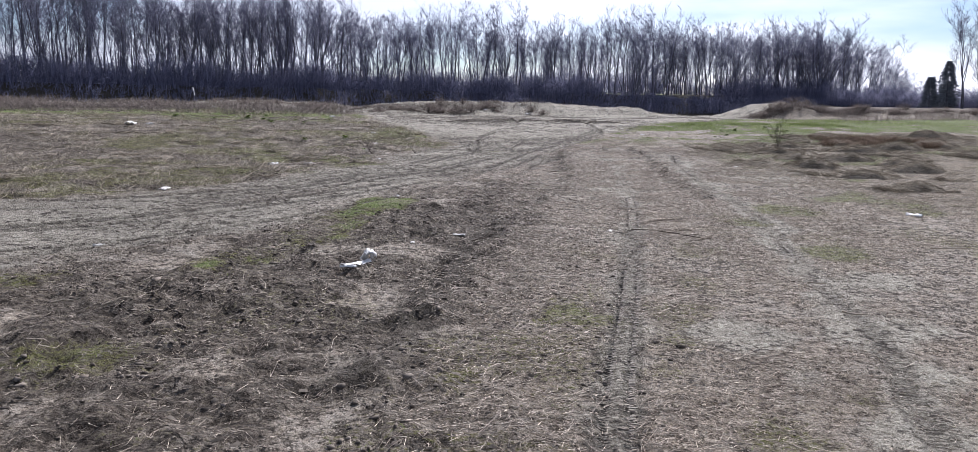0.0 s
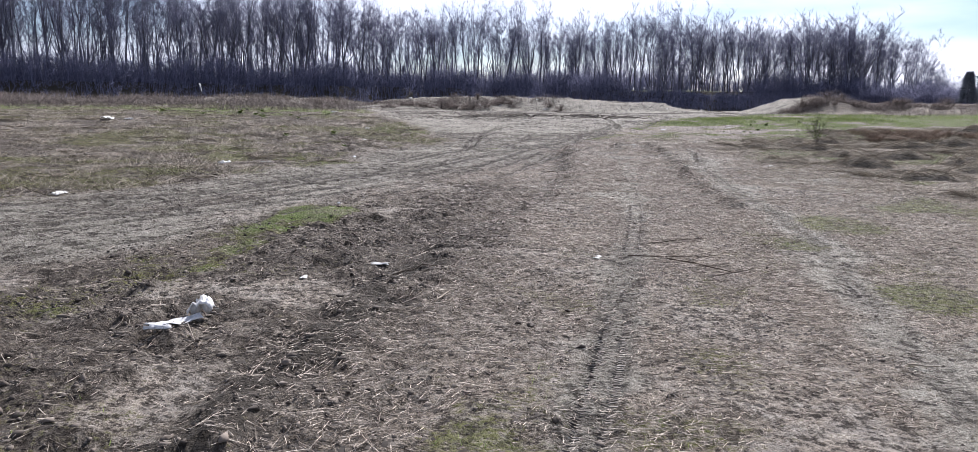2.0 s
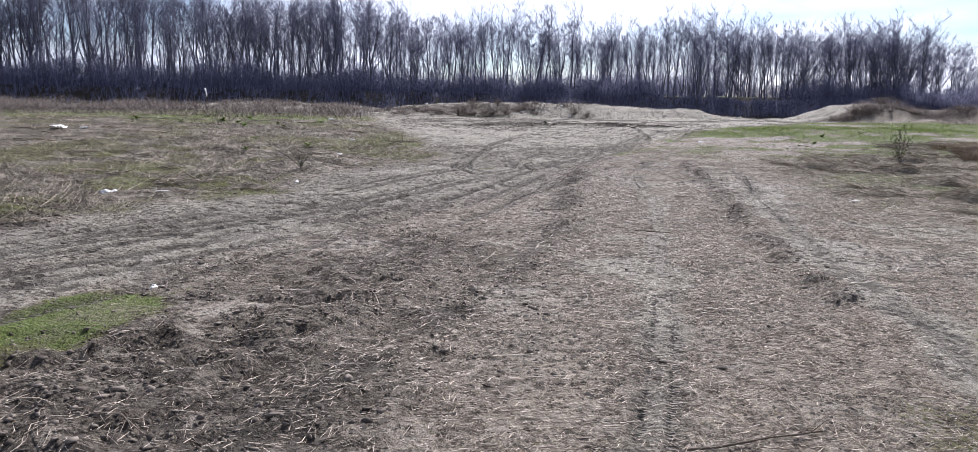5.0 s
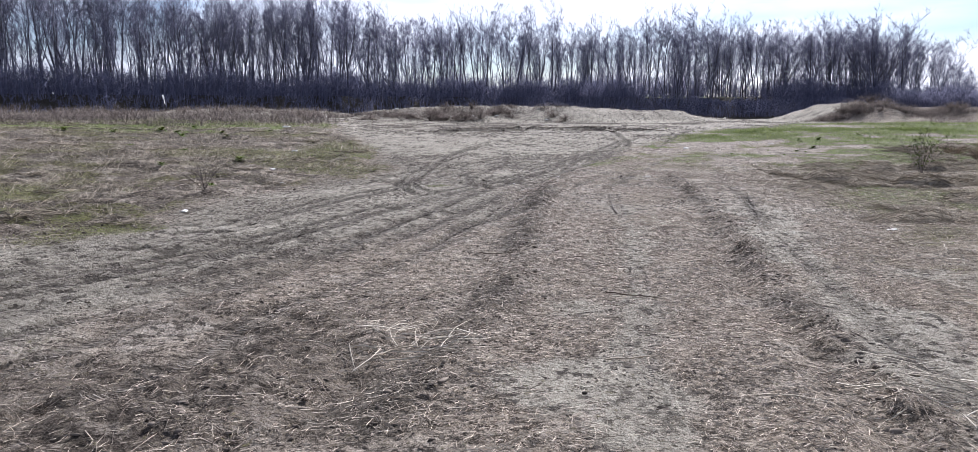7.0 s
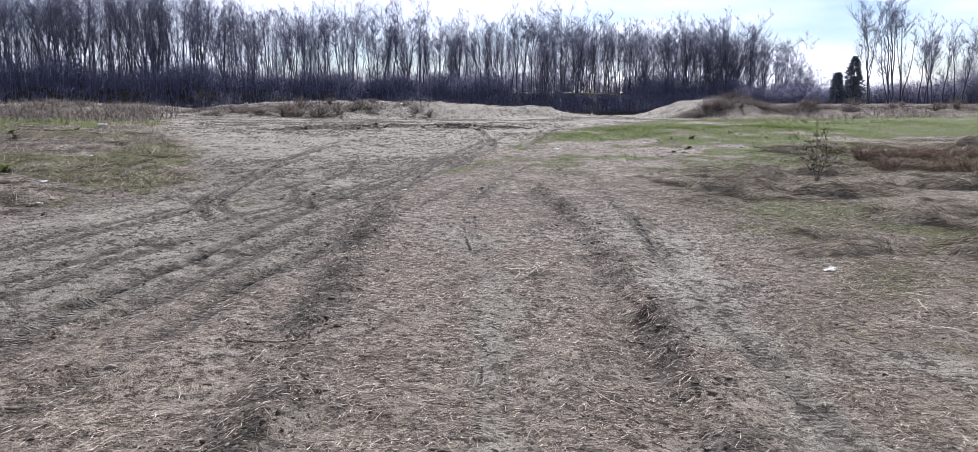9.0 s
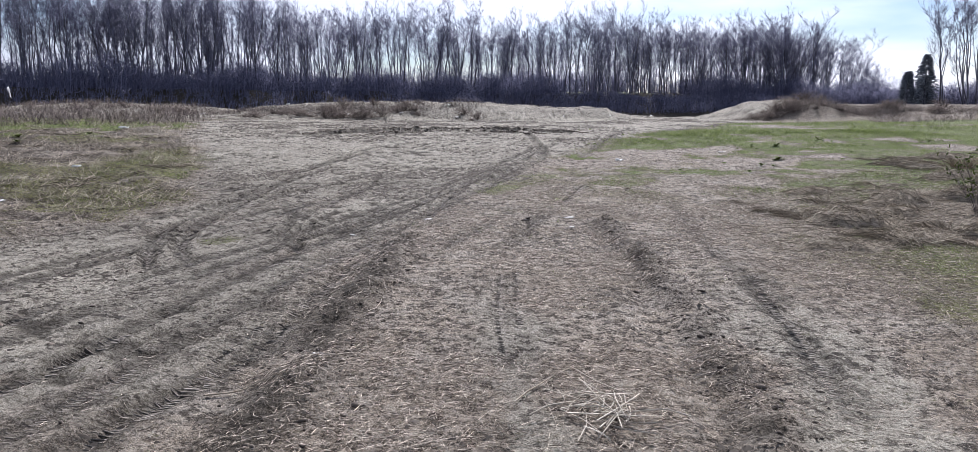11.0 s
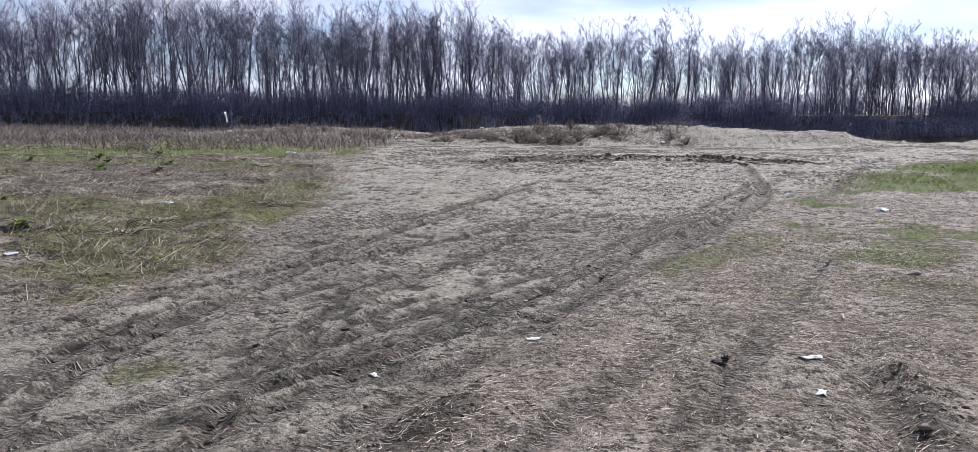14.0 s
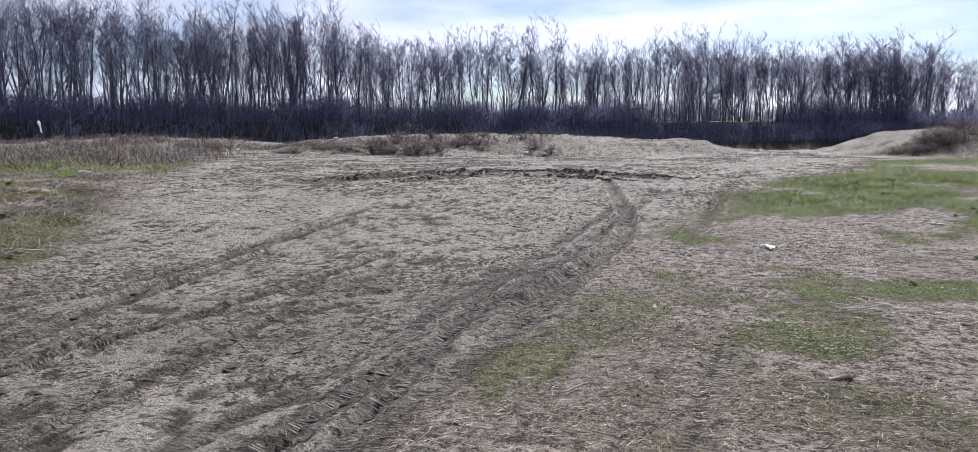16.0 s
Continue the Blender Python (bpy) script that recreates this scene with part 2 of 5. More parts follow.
BERM_X = [-70, -40, -24, -20, -16, -12, -9.5, -8, -6, -3, 0, 2, 4, 6.5, 8.5, 10.2, 11.6, 12.4, 13.2, 14.4, 16.5, 18.6, 20.0, 21.3, 22.4, 23.6, 24.6, 26, 31, 40, 70]
BERM_Z = [1.0, 1.0, 1.05, 1.3, 1.2, 1.15, 0.85, 1.1, 1.35, 1.42, 1.36, 1.46, 1.4, 1.34, 1.24, 1.08, 1.06, 1.18, 0.86, 0.58, 0.4, 0.42, 0.52, 1.0, 1.52, 1.56, 1.25, 1.0, 0.92, 0.9, 0.9]
TREELINE = smooth_line([(-190, 70), (-140, 108), (-80, 150), (-35, 188), (10, 226), (60, 240), (105, 236), (128, 224)])
BANK_Z, WATER_Z = 4.0, -3.0


def bank_y(x):
    """How far off the far bank's woods begin."""
    return np.interp(x, TREELINE[:, 0], TREELINE[:, 1])


def land(x, y):
    """Height of the ground without its small relief."""
    grow = ease(19, 30, y)
    h = 0.42 * ease(18, 46, y) * 1.0 + 0.028 * np.clip(-x, 0, 16) * grow
    h = h + 0.05 * fbm(x, y, 9.0, 2, 5) * ease(1.5, 7, np.abs(x - 0.16 * y))
    side = x - 1.5 - 0.35 * (y - 22)                      # the firm right-hand track lies higher than the sand beside it
    h = h + 0.045 * ease(7, 11, y) * ease(24, 20, y) + 0.085 * ease(-1.2, 1.5, side) * ease(16, 21, y) * ease(58, 40, y)
    h = h - 0.045 * ease(0.5, -1.5, side) * ease(23, 26, y) * ease(34, 30, y) + 0.06 * ease(33, 38, y) * ease(-4, 2, x) * ease(58, 46, y)
    crest = np.interp(x, BERM_X, BERM_Z) + 0.12 * fbm(x, y, 2.6, 3, 11) + 0.07 * fbm(x, y, 0.8, 3, 16)
    yc = 63.0 - 3.5 * ease(17, 23, x) + 0.8 * fbm(x, x * 0 + 3, 6.0, 2, 12)
    face = ease(-6.0, -0.4, y - yc - 0.7 * fbm(x, y, 1.7, 2, 14))
    h = h + np.maximum(crest - h, -0.2) * face
    dry = ease(0.36, 0.46, x / np.maximum(y, 30))        # the river bends away behind the mound
    h = h - (h - WATER_Z + 0.8) * ease(4, 17, y - yc) * (1 - dry)
    far = bank_y(x)
    h = h + (BANK_Z - 2.4 * dry - h) * ease(-20, -7, y - far)
    return h + 1.0 * ease(38, 62, y - far) * ease(150, 100, y - far) * ease(25, 40, x) * ease(95, 75, x)


def zones(x, y):
    """Shares of bare sand, dark mud, turf, hay and straw at each place."""
    wob = x + 0.55 * fbm(x, y, 2.2, 3, 21), y + 0.9 * fbm(x, y, 2.4, 3, 22)
    left, sandy = inside(*wob, FIELD_LEFT, 0.5), inside(*wob, SANDY, 0.8)
    right, hay, mud = inside(*wob, GREEN_RIGHT, 0.9), inside(*wob, HAY_RIGHT, 0.8), inside(*wob, MUD, 1.3)
    n1, n2 = fbm(x, y, 3.2, 4, 31), fbm(x, y, 0.7, 3, 32)
    sand = sandy * (1 - left)
    d, u = along(x, y, RUTS[1][0], 7.0)
    streak = np.where(np.abs(d) < 50, 1.6 * vnoise(d / 0.26, u / 2.6, 33) + 0.8 * vnoise(d / 0.12, u / 1.1, 34) - 1.2, 0)
    strip = np.zeros(x.shape)
    for line, half in ((WHEEL_LEFT, 0.17), (WHEEL_RIGHT, 0.24)):
        d, _ = along(x, y, line, 1.0)
        strip = np.maximum(strip, 0.9 * ease(1.8, 0.4, np.abs(d) / half + 0.9 * n2) * (1 - 0.85 * ease(17, 22, y)))
    for cx, cy, a in ((1.77, 4.83, 0.3), (2.5, 4.1, 0.45), (1.95, 4.1, 0.3), (3.44, 6.7, 0.35), (2.2, 3.2, 0.45), (2.9, 5.2, 0.3), (4.2, 14.2, 0.4), (5.6, 15.2, 0.5), (2.3, 14.2, 0.3), (2.0, 12.8, 0.3)):
        strip = np.maximum(strip, ease(1.6, 0.2, ((x - cx) / a) ** 2 + ((y - cy) / (1.3 * a)) ** 2 + 1.1 * n2))
    edge = ease(0.30, 0.75, left) * ease(1.0, 0.80, left)
    patch = ease(0.05, 0.5, n1 + 0.4 * n2)
    green = np.maximum(0.72 * left * np.maximum(0.8 * patch, edge * ease(-0.4, 0.3, n1)), right * ease(-0.2, 0.5, n1 + 0.7 * n2 + 0.7 * ease(29, 36, y)))
    green = np.maximum(green, left * ease(33, 37, y) * ease(50, 42, y) * ease(-0.6, 0.1, n2 + n1) * 0.9)
    for cx, cy, ax, ay, lean in TURF:
        q = ((x - cx - lean * (y - cy)) / ax) ** 2 + ((y - cy) / ay) ** 2
        green = np.maximum(green, (0.95 if ay == 2.1 else 0.62) * ease(2.2, 0.0, q + 1.9 * n2))
    thin = ease(0.12, 0.55, fbm(x, y, 0.75, 3, 36) + 0.5 * n1) * (1 - sandy) * (1 - 0.6 * mud)
    green = np.maximum(green, 0.5 * thin * (1 - strip) * np.maximum(ease(11, 7, y), 0.4 * ease(17, 21, y)))
    green = np.maximum(green, 0.85 * ease(-0.55, 0.2, n1 + 0.7 * n2) * (1 - sandy) * ease(23, 27, y) * ease(3.2, 5.2, x - 0.3 * (y - 26)) * ease(46, 38, y))
    green = np.maximum(green, 0.7 * hay * ease(-0.02, 0.42, n1 + 0.5 * n2))
    far = bank_y(x)
    green = np.where(y > far - 30, ease(36, 42, y - far), green)
    straw = np.clip((1 - sand) * (1 - 0.85 * strip) * (1 - 0.8 * mud) * (1 - 0.6 * left) * ease(-0.6, 0.25, n2 + 0.5 * n1 + 0.05), 0, 1)
    straw = np.maximum(straw, hay * (0.55 + 0.3 * n2))
    sand = sand * (1 - 0.5 * ease(0.0, 0.55, streak + 0.35 * n2) * ease(34, 24, y))
    dark = np.clip(np.maximum(mud, 0.22 * sandy * (1 - left) * ease(0.15, 0.6, streak + 0.3 * n1) * ease(32, 22, y)) * ease(-0.9, 0.05, n2 + 0.6 * n1) + 0.8 * left * ease(-0.15, 0.45, n2 - 0.5 * n1) + 0.75 * ease(54, 57, y) * ease(23.5, 26, x) * ease(-0.8, 0.1, n2), 0, 1)
    dark = np.maximum(dark, 0.75 * inside(*wob, WEEDS, 1.0) * ease(57.5, 54, y) * ease(-0.9, 0.2, n2))
    dark = np.maximum(dark, 0.85 * left * ease(-0.55, 0.2, fbm(x, y, 0.45, 3, 35)))
    return dict(sand=np.maximum(sand, strip * (1 - green)), mud=dark, green=green, hay=np.maximum(hay, 0.3 * left), straw=straw, left=left, strip=strip, open=sandy * (1 - left), streak=streak)


# ---- materials ----
def material(name, rough=0.9, spec=0.2):
    m = bpy.data.materials.new(name)
    m.use_nodes = True
    b = m.node_tree.nodes["Principled BSDF"]
    b.inputs["Roughness"].default_value, b.inputs["Specular IOR Level"].default_value = rough, spec
    return m, m.node_tree, b


def node(nt, kind, **inputs):
    n = nt.nodes.new(kind)
    for key, value in inputs.items():
        n.inputs[key].default_value = value
    return n


def noise_of(nt, scale, detail=5.0, rough=0.6, vector=None):
    n = node(nt, "ShaderNodeTexNoise", Scale=scale, Detail=detail, Roughness=rough)
    if vector is None:
        geo = nt.nodes.new("ShaderNodeNewGeometry")
        vector = geo.outputs["Position"]
    nt.links.new(vector, n.inputs["Vector"])
    return n.outputs["Fac"]


def calc(nt, op, a, b=None, clamp=False):
    n = nt.nodes.new("ShaderNodeMath")
    n.operation, n.use_clamp = op, clamp
    for k, v in enumerate((a, b)):
        if v is None:
            continue
        if isinstance(v, (int, float)):
            n.inputs[k].default_value = v
        else:
            nt.links.new(v, n.inputs[k])
    return n.outputs[0]


def mixed(nt, fac, a, b):
    n = nt.nodes.new("ShaderNodeMix")
    n.data_type = "RGBA"
    for k, v in ((0, fac), (6, a), (7, b)):
        if isinstance(v, tuple):
            n.inputs[k].default_value = (*v, 1)
        elif isinstance(v, (int, float)):
            n.inputs[k].default_value = v
        else:
            nt.links.new(v, n.inputs[k])
    return n.outputs[2]


def ranged(nt, value, lo, hi):
    n = nt.nodes.new("ShaderNodeMapRange")
    n.inputs["From Min"].default_value, n.inputs["From Max"].default_value = lo, hi
    nt.links.new(value, n.inputs["Value"])
    return n.outputs[0]


def attr(nt, name):
    n = nt.nodes.new("ShaderNodeAttribute")
    n.attribute_name = name
    return n.outputs["Fac"]


def fibres(nt, scale, thin, seed):
    """Thin crooked pale lines, as of matted stalks: 1 on a line, 0 between."""
    geo = nt.nodes.new("ShaderNodeNewGeometry")
    shift = node(nt, "ShaderNodeMapping", Location=(seed * 7.1, seed * 3.3, 0), Rotation=(0, 0, seed * 1.1), Scale=(1.0, 0.75, 1.0))
    nt.links.new(geo.outputs["Position"], shift.inputs["Vector"])
    n = node(nt, "ShaderNodeTexNoise", Scale=scale, Detail=2.0, Roughness=0.5, Distortion=1.6)
    nt.links.new(shift.outputs[0], n.inputs["Vector"])
    ridge = calc(nt, "ABSOLUTE", calc(nt, "SUBTRACT", n.outputs["Fac"], 0.5))
    return ranged(nt, ridge, thin, thin * 0.3)


def ground_material():
    m, nt, b = material("bare_ground", 0.95, 0.1)
    n_big, n_mid, n_small, n_grit = noise_of(nt, 0.8), noise_of(nt, 5.5, 5, 0.6), noise_of(nt, 24, 5, 0.7), noise_of(nt, 130, 3, 0.75)
    lines = calc(nt, "MULTIPLY", calc(nt, "MAXIMUM", fibres(nt, 13, 0.022, 1), calc(nt, "MAXIMUM", fibres(nt, 21, 0.028, 2), fibres(nt, 36, 0.035, 3))), ranged(nt, n_mid, 0.32, 0.5))
    sand = mixed(nt, ranged(nt, n_mid, 0.3, 0.7), (0.385, 0.358, 0.295), (0.545, 0.513, 0.43))
    sand = mixed(nt, ranged(nt, n_small, 0.54, 0.68), sand, (0.16, 0.142, 0.12))
    sand = mixed(nt, calc(nt, "MULTIPLY", ranged(nt, n_grit, 0.5, 0.7), 0.6), sand, (0.16, 0.145, 0.125))
    # small footprint marks: damp and shade coloured dark, sunk in the bump
    shaded_specks = calc(nt, "MULTIPLY", ranged(nt, noise_of(nt, 9.5, 5, 0.62), 0.545, 0.575), ranged(nt, noise_of(nt, 1.6, 3), 0.42, 0.56))
    sand = mixed(nt, shaded_specks, sand, (0.065, 0.057, 0.05))
    soil = mixed(nt, ranged(nt, n_small, 0.41, 0.55), (0.065, 0.054, 0.044), (0.44, 0.382, 0.312))
    soil = mixed(nt, calc(nt, "MULTIPLY", ranged(nt, noise_of(nt, 2.3, 4, 0.62), 0.5, 0.62), 0.7), soil, mixed(nt, ranged(nt, n_grit, 0.4, 0.6), (0.33, 0.30, 0.26), (0.52, 0.48, 0.42)))
    soil = mixed(nt, calc(nt, "MULTIPLY", ranged(nt, n_mid, 0.53, 0.62), ranged(nt, n_small, 0.35, 0.5)), soil, (0.46, 0.42, 0.36))
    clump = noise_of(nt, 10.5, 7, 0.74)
    # shade in the hollows of the clump relief is put into the colour
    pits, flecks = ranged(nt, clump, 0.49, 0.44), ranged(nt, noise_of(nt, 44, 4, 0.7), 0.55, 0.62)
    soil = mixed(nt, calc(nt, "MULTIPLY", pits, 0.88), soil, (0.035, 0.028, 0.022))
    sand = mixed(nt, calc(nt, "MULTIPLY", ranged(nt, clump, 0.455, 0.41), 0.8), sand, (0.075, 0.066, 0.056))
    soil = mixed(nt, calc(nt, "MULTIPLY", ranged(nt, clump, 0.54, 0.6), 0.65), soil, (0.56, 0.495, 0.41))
    soil = mixed(nt, calc(nt, "MULTIPLY", flecks, 0.7), soil, (0.58, 0.51, 0.42))
    mud = mixed(nt, ranged(nt, n_small, 0.38, 0.6), (0.03, 0.024, 0.02), (0.165, 0.14, 0.115))
    mud = mixed(nt, calc(nt, "MULTIPLY", ranged(nt, n_mid, 0.52, 0.62), ranged(nt, n_small, 0.42, 0.52)), mud, (0.30, 0.265, 0.22))
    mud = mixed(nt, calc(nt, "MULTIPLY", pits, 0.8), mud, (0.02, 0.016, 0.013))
    thatch = mixed(nt, ranged(nt, n_grit, 0.35, 0.65), (0.30, 0.24, 0.175), (0.62, 0.53, 0.415))
    turf = mixed(nt, ranged(nt, n_grit, 0.35, 0.65), (0.055, 0.088, 0.018), (0.215, 0.285, 0.065))
    turf = mixed(nt, calc(nt, "MULTIPLY", ranged(nt, n_small, 0.52, 0.64), 0.8), turf, (0.22, 0.205, 0.12))
    turf = mixed(nt, calc(nt, "MULTIPLY", ranged(nt, noise_of(nt, 1.1, 5, 0.65), 0.54, 0.64), 0.6), turf, mixed(nt, ranged(nt, n_small, 0.4, 0.6), (0.11, 0.095, 0.065), (0.34, 0.30, 0.22)))
    worn = mixed(nt, ranged(nt, n_grit, 0.35, 0.65), (0.065, 0.068, 0.02), (0.235, 0.235, 0.075))
    worn = mixed(nt, ranged(nt, clump, 0.5, 0.42), worn, (0.07, 0.058, 0.04))
    turf = mixed(nt, ranged(nt, attr(nt, "green"), 0.55, 0.85), worn, turf)
    hay = mixed(nt, ranged(nt, n_small, 0.38, 0.58), (0.10, 0.085, 0.066), (0.42, 0.365, 0.285))
    rough_edge = lambda name, soft: ranged(nt, calc(nt, "ADD", attr(nt, name), calc(nt, "MULTIPLY", calc(nt, "SUBTRACT", n_small, 0.5), soft)), 0.25, 0.75)
    straw = rough_edge("straw", 2.0)
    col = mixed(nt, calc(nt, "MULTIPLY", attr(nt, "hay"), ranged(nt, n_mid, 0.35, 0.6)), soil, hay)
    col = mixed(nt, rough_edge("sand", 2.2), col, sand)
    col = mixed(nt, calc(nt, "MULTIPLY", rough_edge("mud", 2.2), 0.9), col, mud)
    col = mixed(nt, calc(nt, "MULTIPLY", calc(nt, "ADD", calc(nt, "MULTIPLY", straw, 0.62), 0.05), lines), col, thatch)
    col = mixed(nt, calc(nt, "MULTIPLY", rough_edge("green", 2.8), 0.95), col, turf)
    # dark tone for damp soil, and for shade in pits, prints and far bank
    col = mixed(nt, attr(nt, "damp_and_shade"), col, (0.052, 0.046, 0.037))
    col = mixed(nt, calc(nt, "MULTIPLY", ranged(nt, n_big, 0.4, 0.8), 0.3), col, (0.15, 0.13, 0.11))
    # tread of the tyres: chevrons along the print
    u, v, tread = attr(nt, "tread_u"), attr(nt, "tread_v"), attr(nt, "tread")
    wave = calc(nt, "SINE", calc(nt, "MULTIPLY", calc(nt, "ADD", u, calc(nt, "MULTIPLY", calc(nt, "ABSOLUTE", v), 0.4)), 6.2832 / 0.042))
    wave = calc(nt, "MULTIPLY", ranged(nt, wave, -0.25, 0.25), tread)
    wave = calc(nt, "MULTIPLY", wave, ranged(nt, n_small, 0.36, 0.5))
    # grooves of the tread coloured dark for damp and for the shade inside
    col = mixed(nt, calc(nt, "MULTIPLY", wave, 0.4), col, (0.05, 0.043, 0.037))
    grains = calc(nt, "MAXIMUM", ranged(nt, n_grit, 0.52, 0.62), ranged(nt, noise_of(nt, 50, 3, 0.7), 0.54, 0.6))
    shade = nt.nodes.new("ShaderNodeMix")
    shade.data_type, shade.blend_type = "RGBA", "MULTIPLY"
    shade.inputs[7].default_value = (0.62, 0.60, 0.58, 1)
    nt.links.new(grains, shade.inputs[0])
    nt.links.new(col, shade.inputs[6])
    nt.links.new(shade.outputs[2], b.inputs["Base Color"])
    height = calc(nt, "ADD", calc(nt, "MULTIPLY", n_mid, 0.045), calc(nt, "MULTIPLY", n_small, 0.042))
    height = calc(nt, "ADD", height, calc(nt, "MULTIPLY", n_grit, 0.010))
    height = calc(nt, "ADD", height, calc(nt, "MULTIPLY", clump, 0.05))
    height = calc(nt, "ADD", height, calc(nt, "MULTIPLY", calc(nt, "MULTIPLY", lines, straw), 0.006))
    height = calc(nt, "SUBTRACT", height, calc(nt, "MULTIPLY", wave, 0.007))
    height = calc(nt, "SUBTRACT", height, calc(nt, "MULTIPLY", shaded_specks, 0.02))
    bump = node(nt, "ShaderNodeBump", Strength=1.0, Distance=1.0)
    nt.links.new(height, bump.inputs["Height"])
    nt.links.new(bump.outputs[0], b.inputs["Normal"])
    return m


def scattered_material(name, dark, light, rough=0.85, grain=30, spec=0.2, thin=0.0):
    """For many small pieces in one mesh: each has a tone of its own; thin ones let light through."""
    m, nt, b = material(name, rough, spec)
    geo = nt.nodes.new("ShaderNodeNewGeometry")
    col = mixed(nt, geo.outputs["Random Per Island"], dark, light)
    col = mixed(nt, calc(nt, "MULTIPLY", ranged(nt, noise_of(nt, grain, 3), 0.4, 0.7), 0.35), col, tuple(0.5 * c for c in dark))
    nt.links.new(col, b.inputs["Base Color"])
    if thin:
        leaf, mix = nt.nodes.new("ShaderNodeBsdfTranslucent"), nt.nodes.new("ShaderNodeMixShader")
        mix.inputs[0].default_value = thin
        nt.links.new(col, leaf.inputs["Color"])
        nt.links.new(b.outputs[0], mix.inputs[1])
        nt.links.new(leaf.outputs[0], mix.inputs[2])
        for out in nt.nodes:
            if out.bl_idname == "ShaderNodeOutputMaterial":
                nt.links.new(mix.outputs[0], out.inputs[0])
    return m


def hazed_bark_material():
    m, nt, b = material("hazed_bark", 0.9, 0.15)
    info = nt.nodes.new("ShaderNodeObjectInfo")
    # raised blue-grey tone: the backlit haze over the far woods, put into the colour
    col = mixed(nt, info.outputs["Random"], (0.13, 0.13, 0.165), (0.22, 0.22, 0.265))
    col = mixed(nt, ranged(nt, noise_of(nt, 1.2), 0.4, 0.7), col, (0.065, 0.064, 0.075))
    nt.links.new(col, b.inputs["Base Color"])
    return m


def plain_material(name, a, c, scale, rough=0.7, spec=0.3, relief=0.002):
    m, nt, b = material(name, rough, spec)
    col = mixed(nt, ranged(nt, noise_of(nt, scale), 0.35, 0.7), a, c)
    nt.links.new(col, b.inputs["Base Color"])
    bump = node(nt, "ShaderNodeBump", Strength=0.6, Distance=relief)
    nt.links.new(noise_of(nt, scale * 3), bump.inputs["Height"])
    nt.links.new(bump.outputs[0], b.inputs["Normal"])
    return m


def water_material():
    m, nt, b = material("river_water", 0.12, 0.5)
    b.inputs["Base Color"].default_value = (0.02, 0.025, 0.025, 1)
    bump = node(nt, "ShaderNodeBump", Strength=0.25, Distance=0.05)
    nt.links.new(noise_of(nt, 1.5), bump.inputs["Height"])
    nt.links.new(bump.outputs[0], b.inputs["Normal"])
    return m


GROUND, HAZED_BARK, WATER = ground_material(), hazed_bark_material(), water_material()
# twigs tinted blue and lightened to imitate haze against the light
HAZED_TWIG = scattered_material("twigs", (0.125, 0.126, 0.185), (0.26, 0.26, 0.345), 0.9, 2, 0.1)
STRAW = scattered_material("straw", (0.17, 0.132, 0.105), (0.80, 0.70, 0.575), 0.64, 30, 0.24)
BLADE = scattered_material("grass_blades", (0.075, 0.122, 0.02), (0.26, 0.325, 0.075), thin=0.2)
HAY = scattered_material("dead_grass", (0.16, 0.135, 0.105), (0.60, 0.53, 0.42), 0.75, 30, 0.12, 0.3)
WEED = scattered_material("dead_weeds", (0.075, 0.06, 0.056), (0.25, 0.21, 0.185))
REDDISH = scattered_material("reddish_grass", (0.20, 0.148, 0.115), (0.52, 0.41, 0.32), 0.8, 30, 0.1, 0.3)
SHRUB = scattered_material("shrub_twigs", (0.09, 0.072, 0.064), (0.26, 0.215, 0.19), 0.9, 20, 0.1)
# haze veil at the woods' foot is mixed into this bluish tone
HAZED_BRUSH = scattered_material("brushwood", (0.115, 0.118, 0.18), (0.25, 0.252, 0.35), 0.95, 1, 0.05)
# crumbs' dark tone also stands in for shade in small footprints
CRUMB = scattered_material("dark_crumbs", (0.03, 0.025, 0.021), (0.15, 0.13, 0.108), 0.95, 60)
CLOD = scattered_material("soil_clods", (0.07, 0.058, 0.048), (0.25, 0.212, 0.175), 0.95, 60)
LUG = scattered_material("pressed_soil", (0.10, 0.088, 0.077), (0.30, 0.272, 0.237), 0.95, 60)
# dark green lifted to pale blue-grey: distance haze painted on the conifers
HAZED_NEEDLE = scattered_material("hazed_needles", (0.15, 0.17, 0.205), (0.26, 0.28, 0.31))
PLASTIC = plain_material("white_plastic", (0.78, 0.78, 0.77), (0.62, 0.61, 0.58), 25, 0.4, 0.4)
PAPER = plain_material("dirty_paper", (0.74, 0.73, 0.70), (0.5, 0.47, 0.42), 30, 0.9, 0.1)
DARK_FILM = plain_material("dark_film", (0.035, 0.03, 0.03), (0.07, 0.058, 0.052), 30, 0.85, 0.15)
WOOD = plain_material("weathered_wood", (0.50, 0.44, 0.35), (0.34, 0.28, 0.21), 40, 0.85, 0.1)
THATCH = plain_material("thatch", (0.14, 0.118, 0.09), (0.42, 0.365, 0.285), 16, 0.95, 0.05, 0.02)
DEADWOOD = plain_material("dead_branch", (0.16, 0.13, 0.10), (0.09, 0.07, 0.055), 30, 0.9, 0.1)


# ---- building ----
def mesh_of(name, verts, faces, mat, smooth=False):
    """A mesh from arrays: verts (n, 3), faces (m, 3) or (m, 4)."""
    me = bpy.data.meshes.new(name)
    n, m, k = len(verts), len(faces), faces.shape[1]
    me.vertices.add(n)
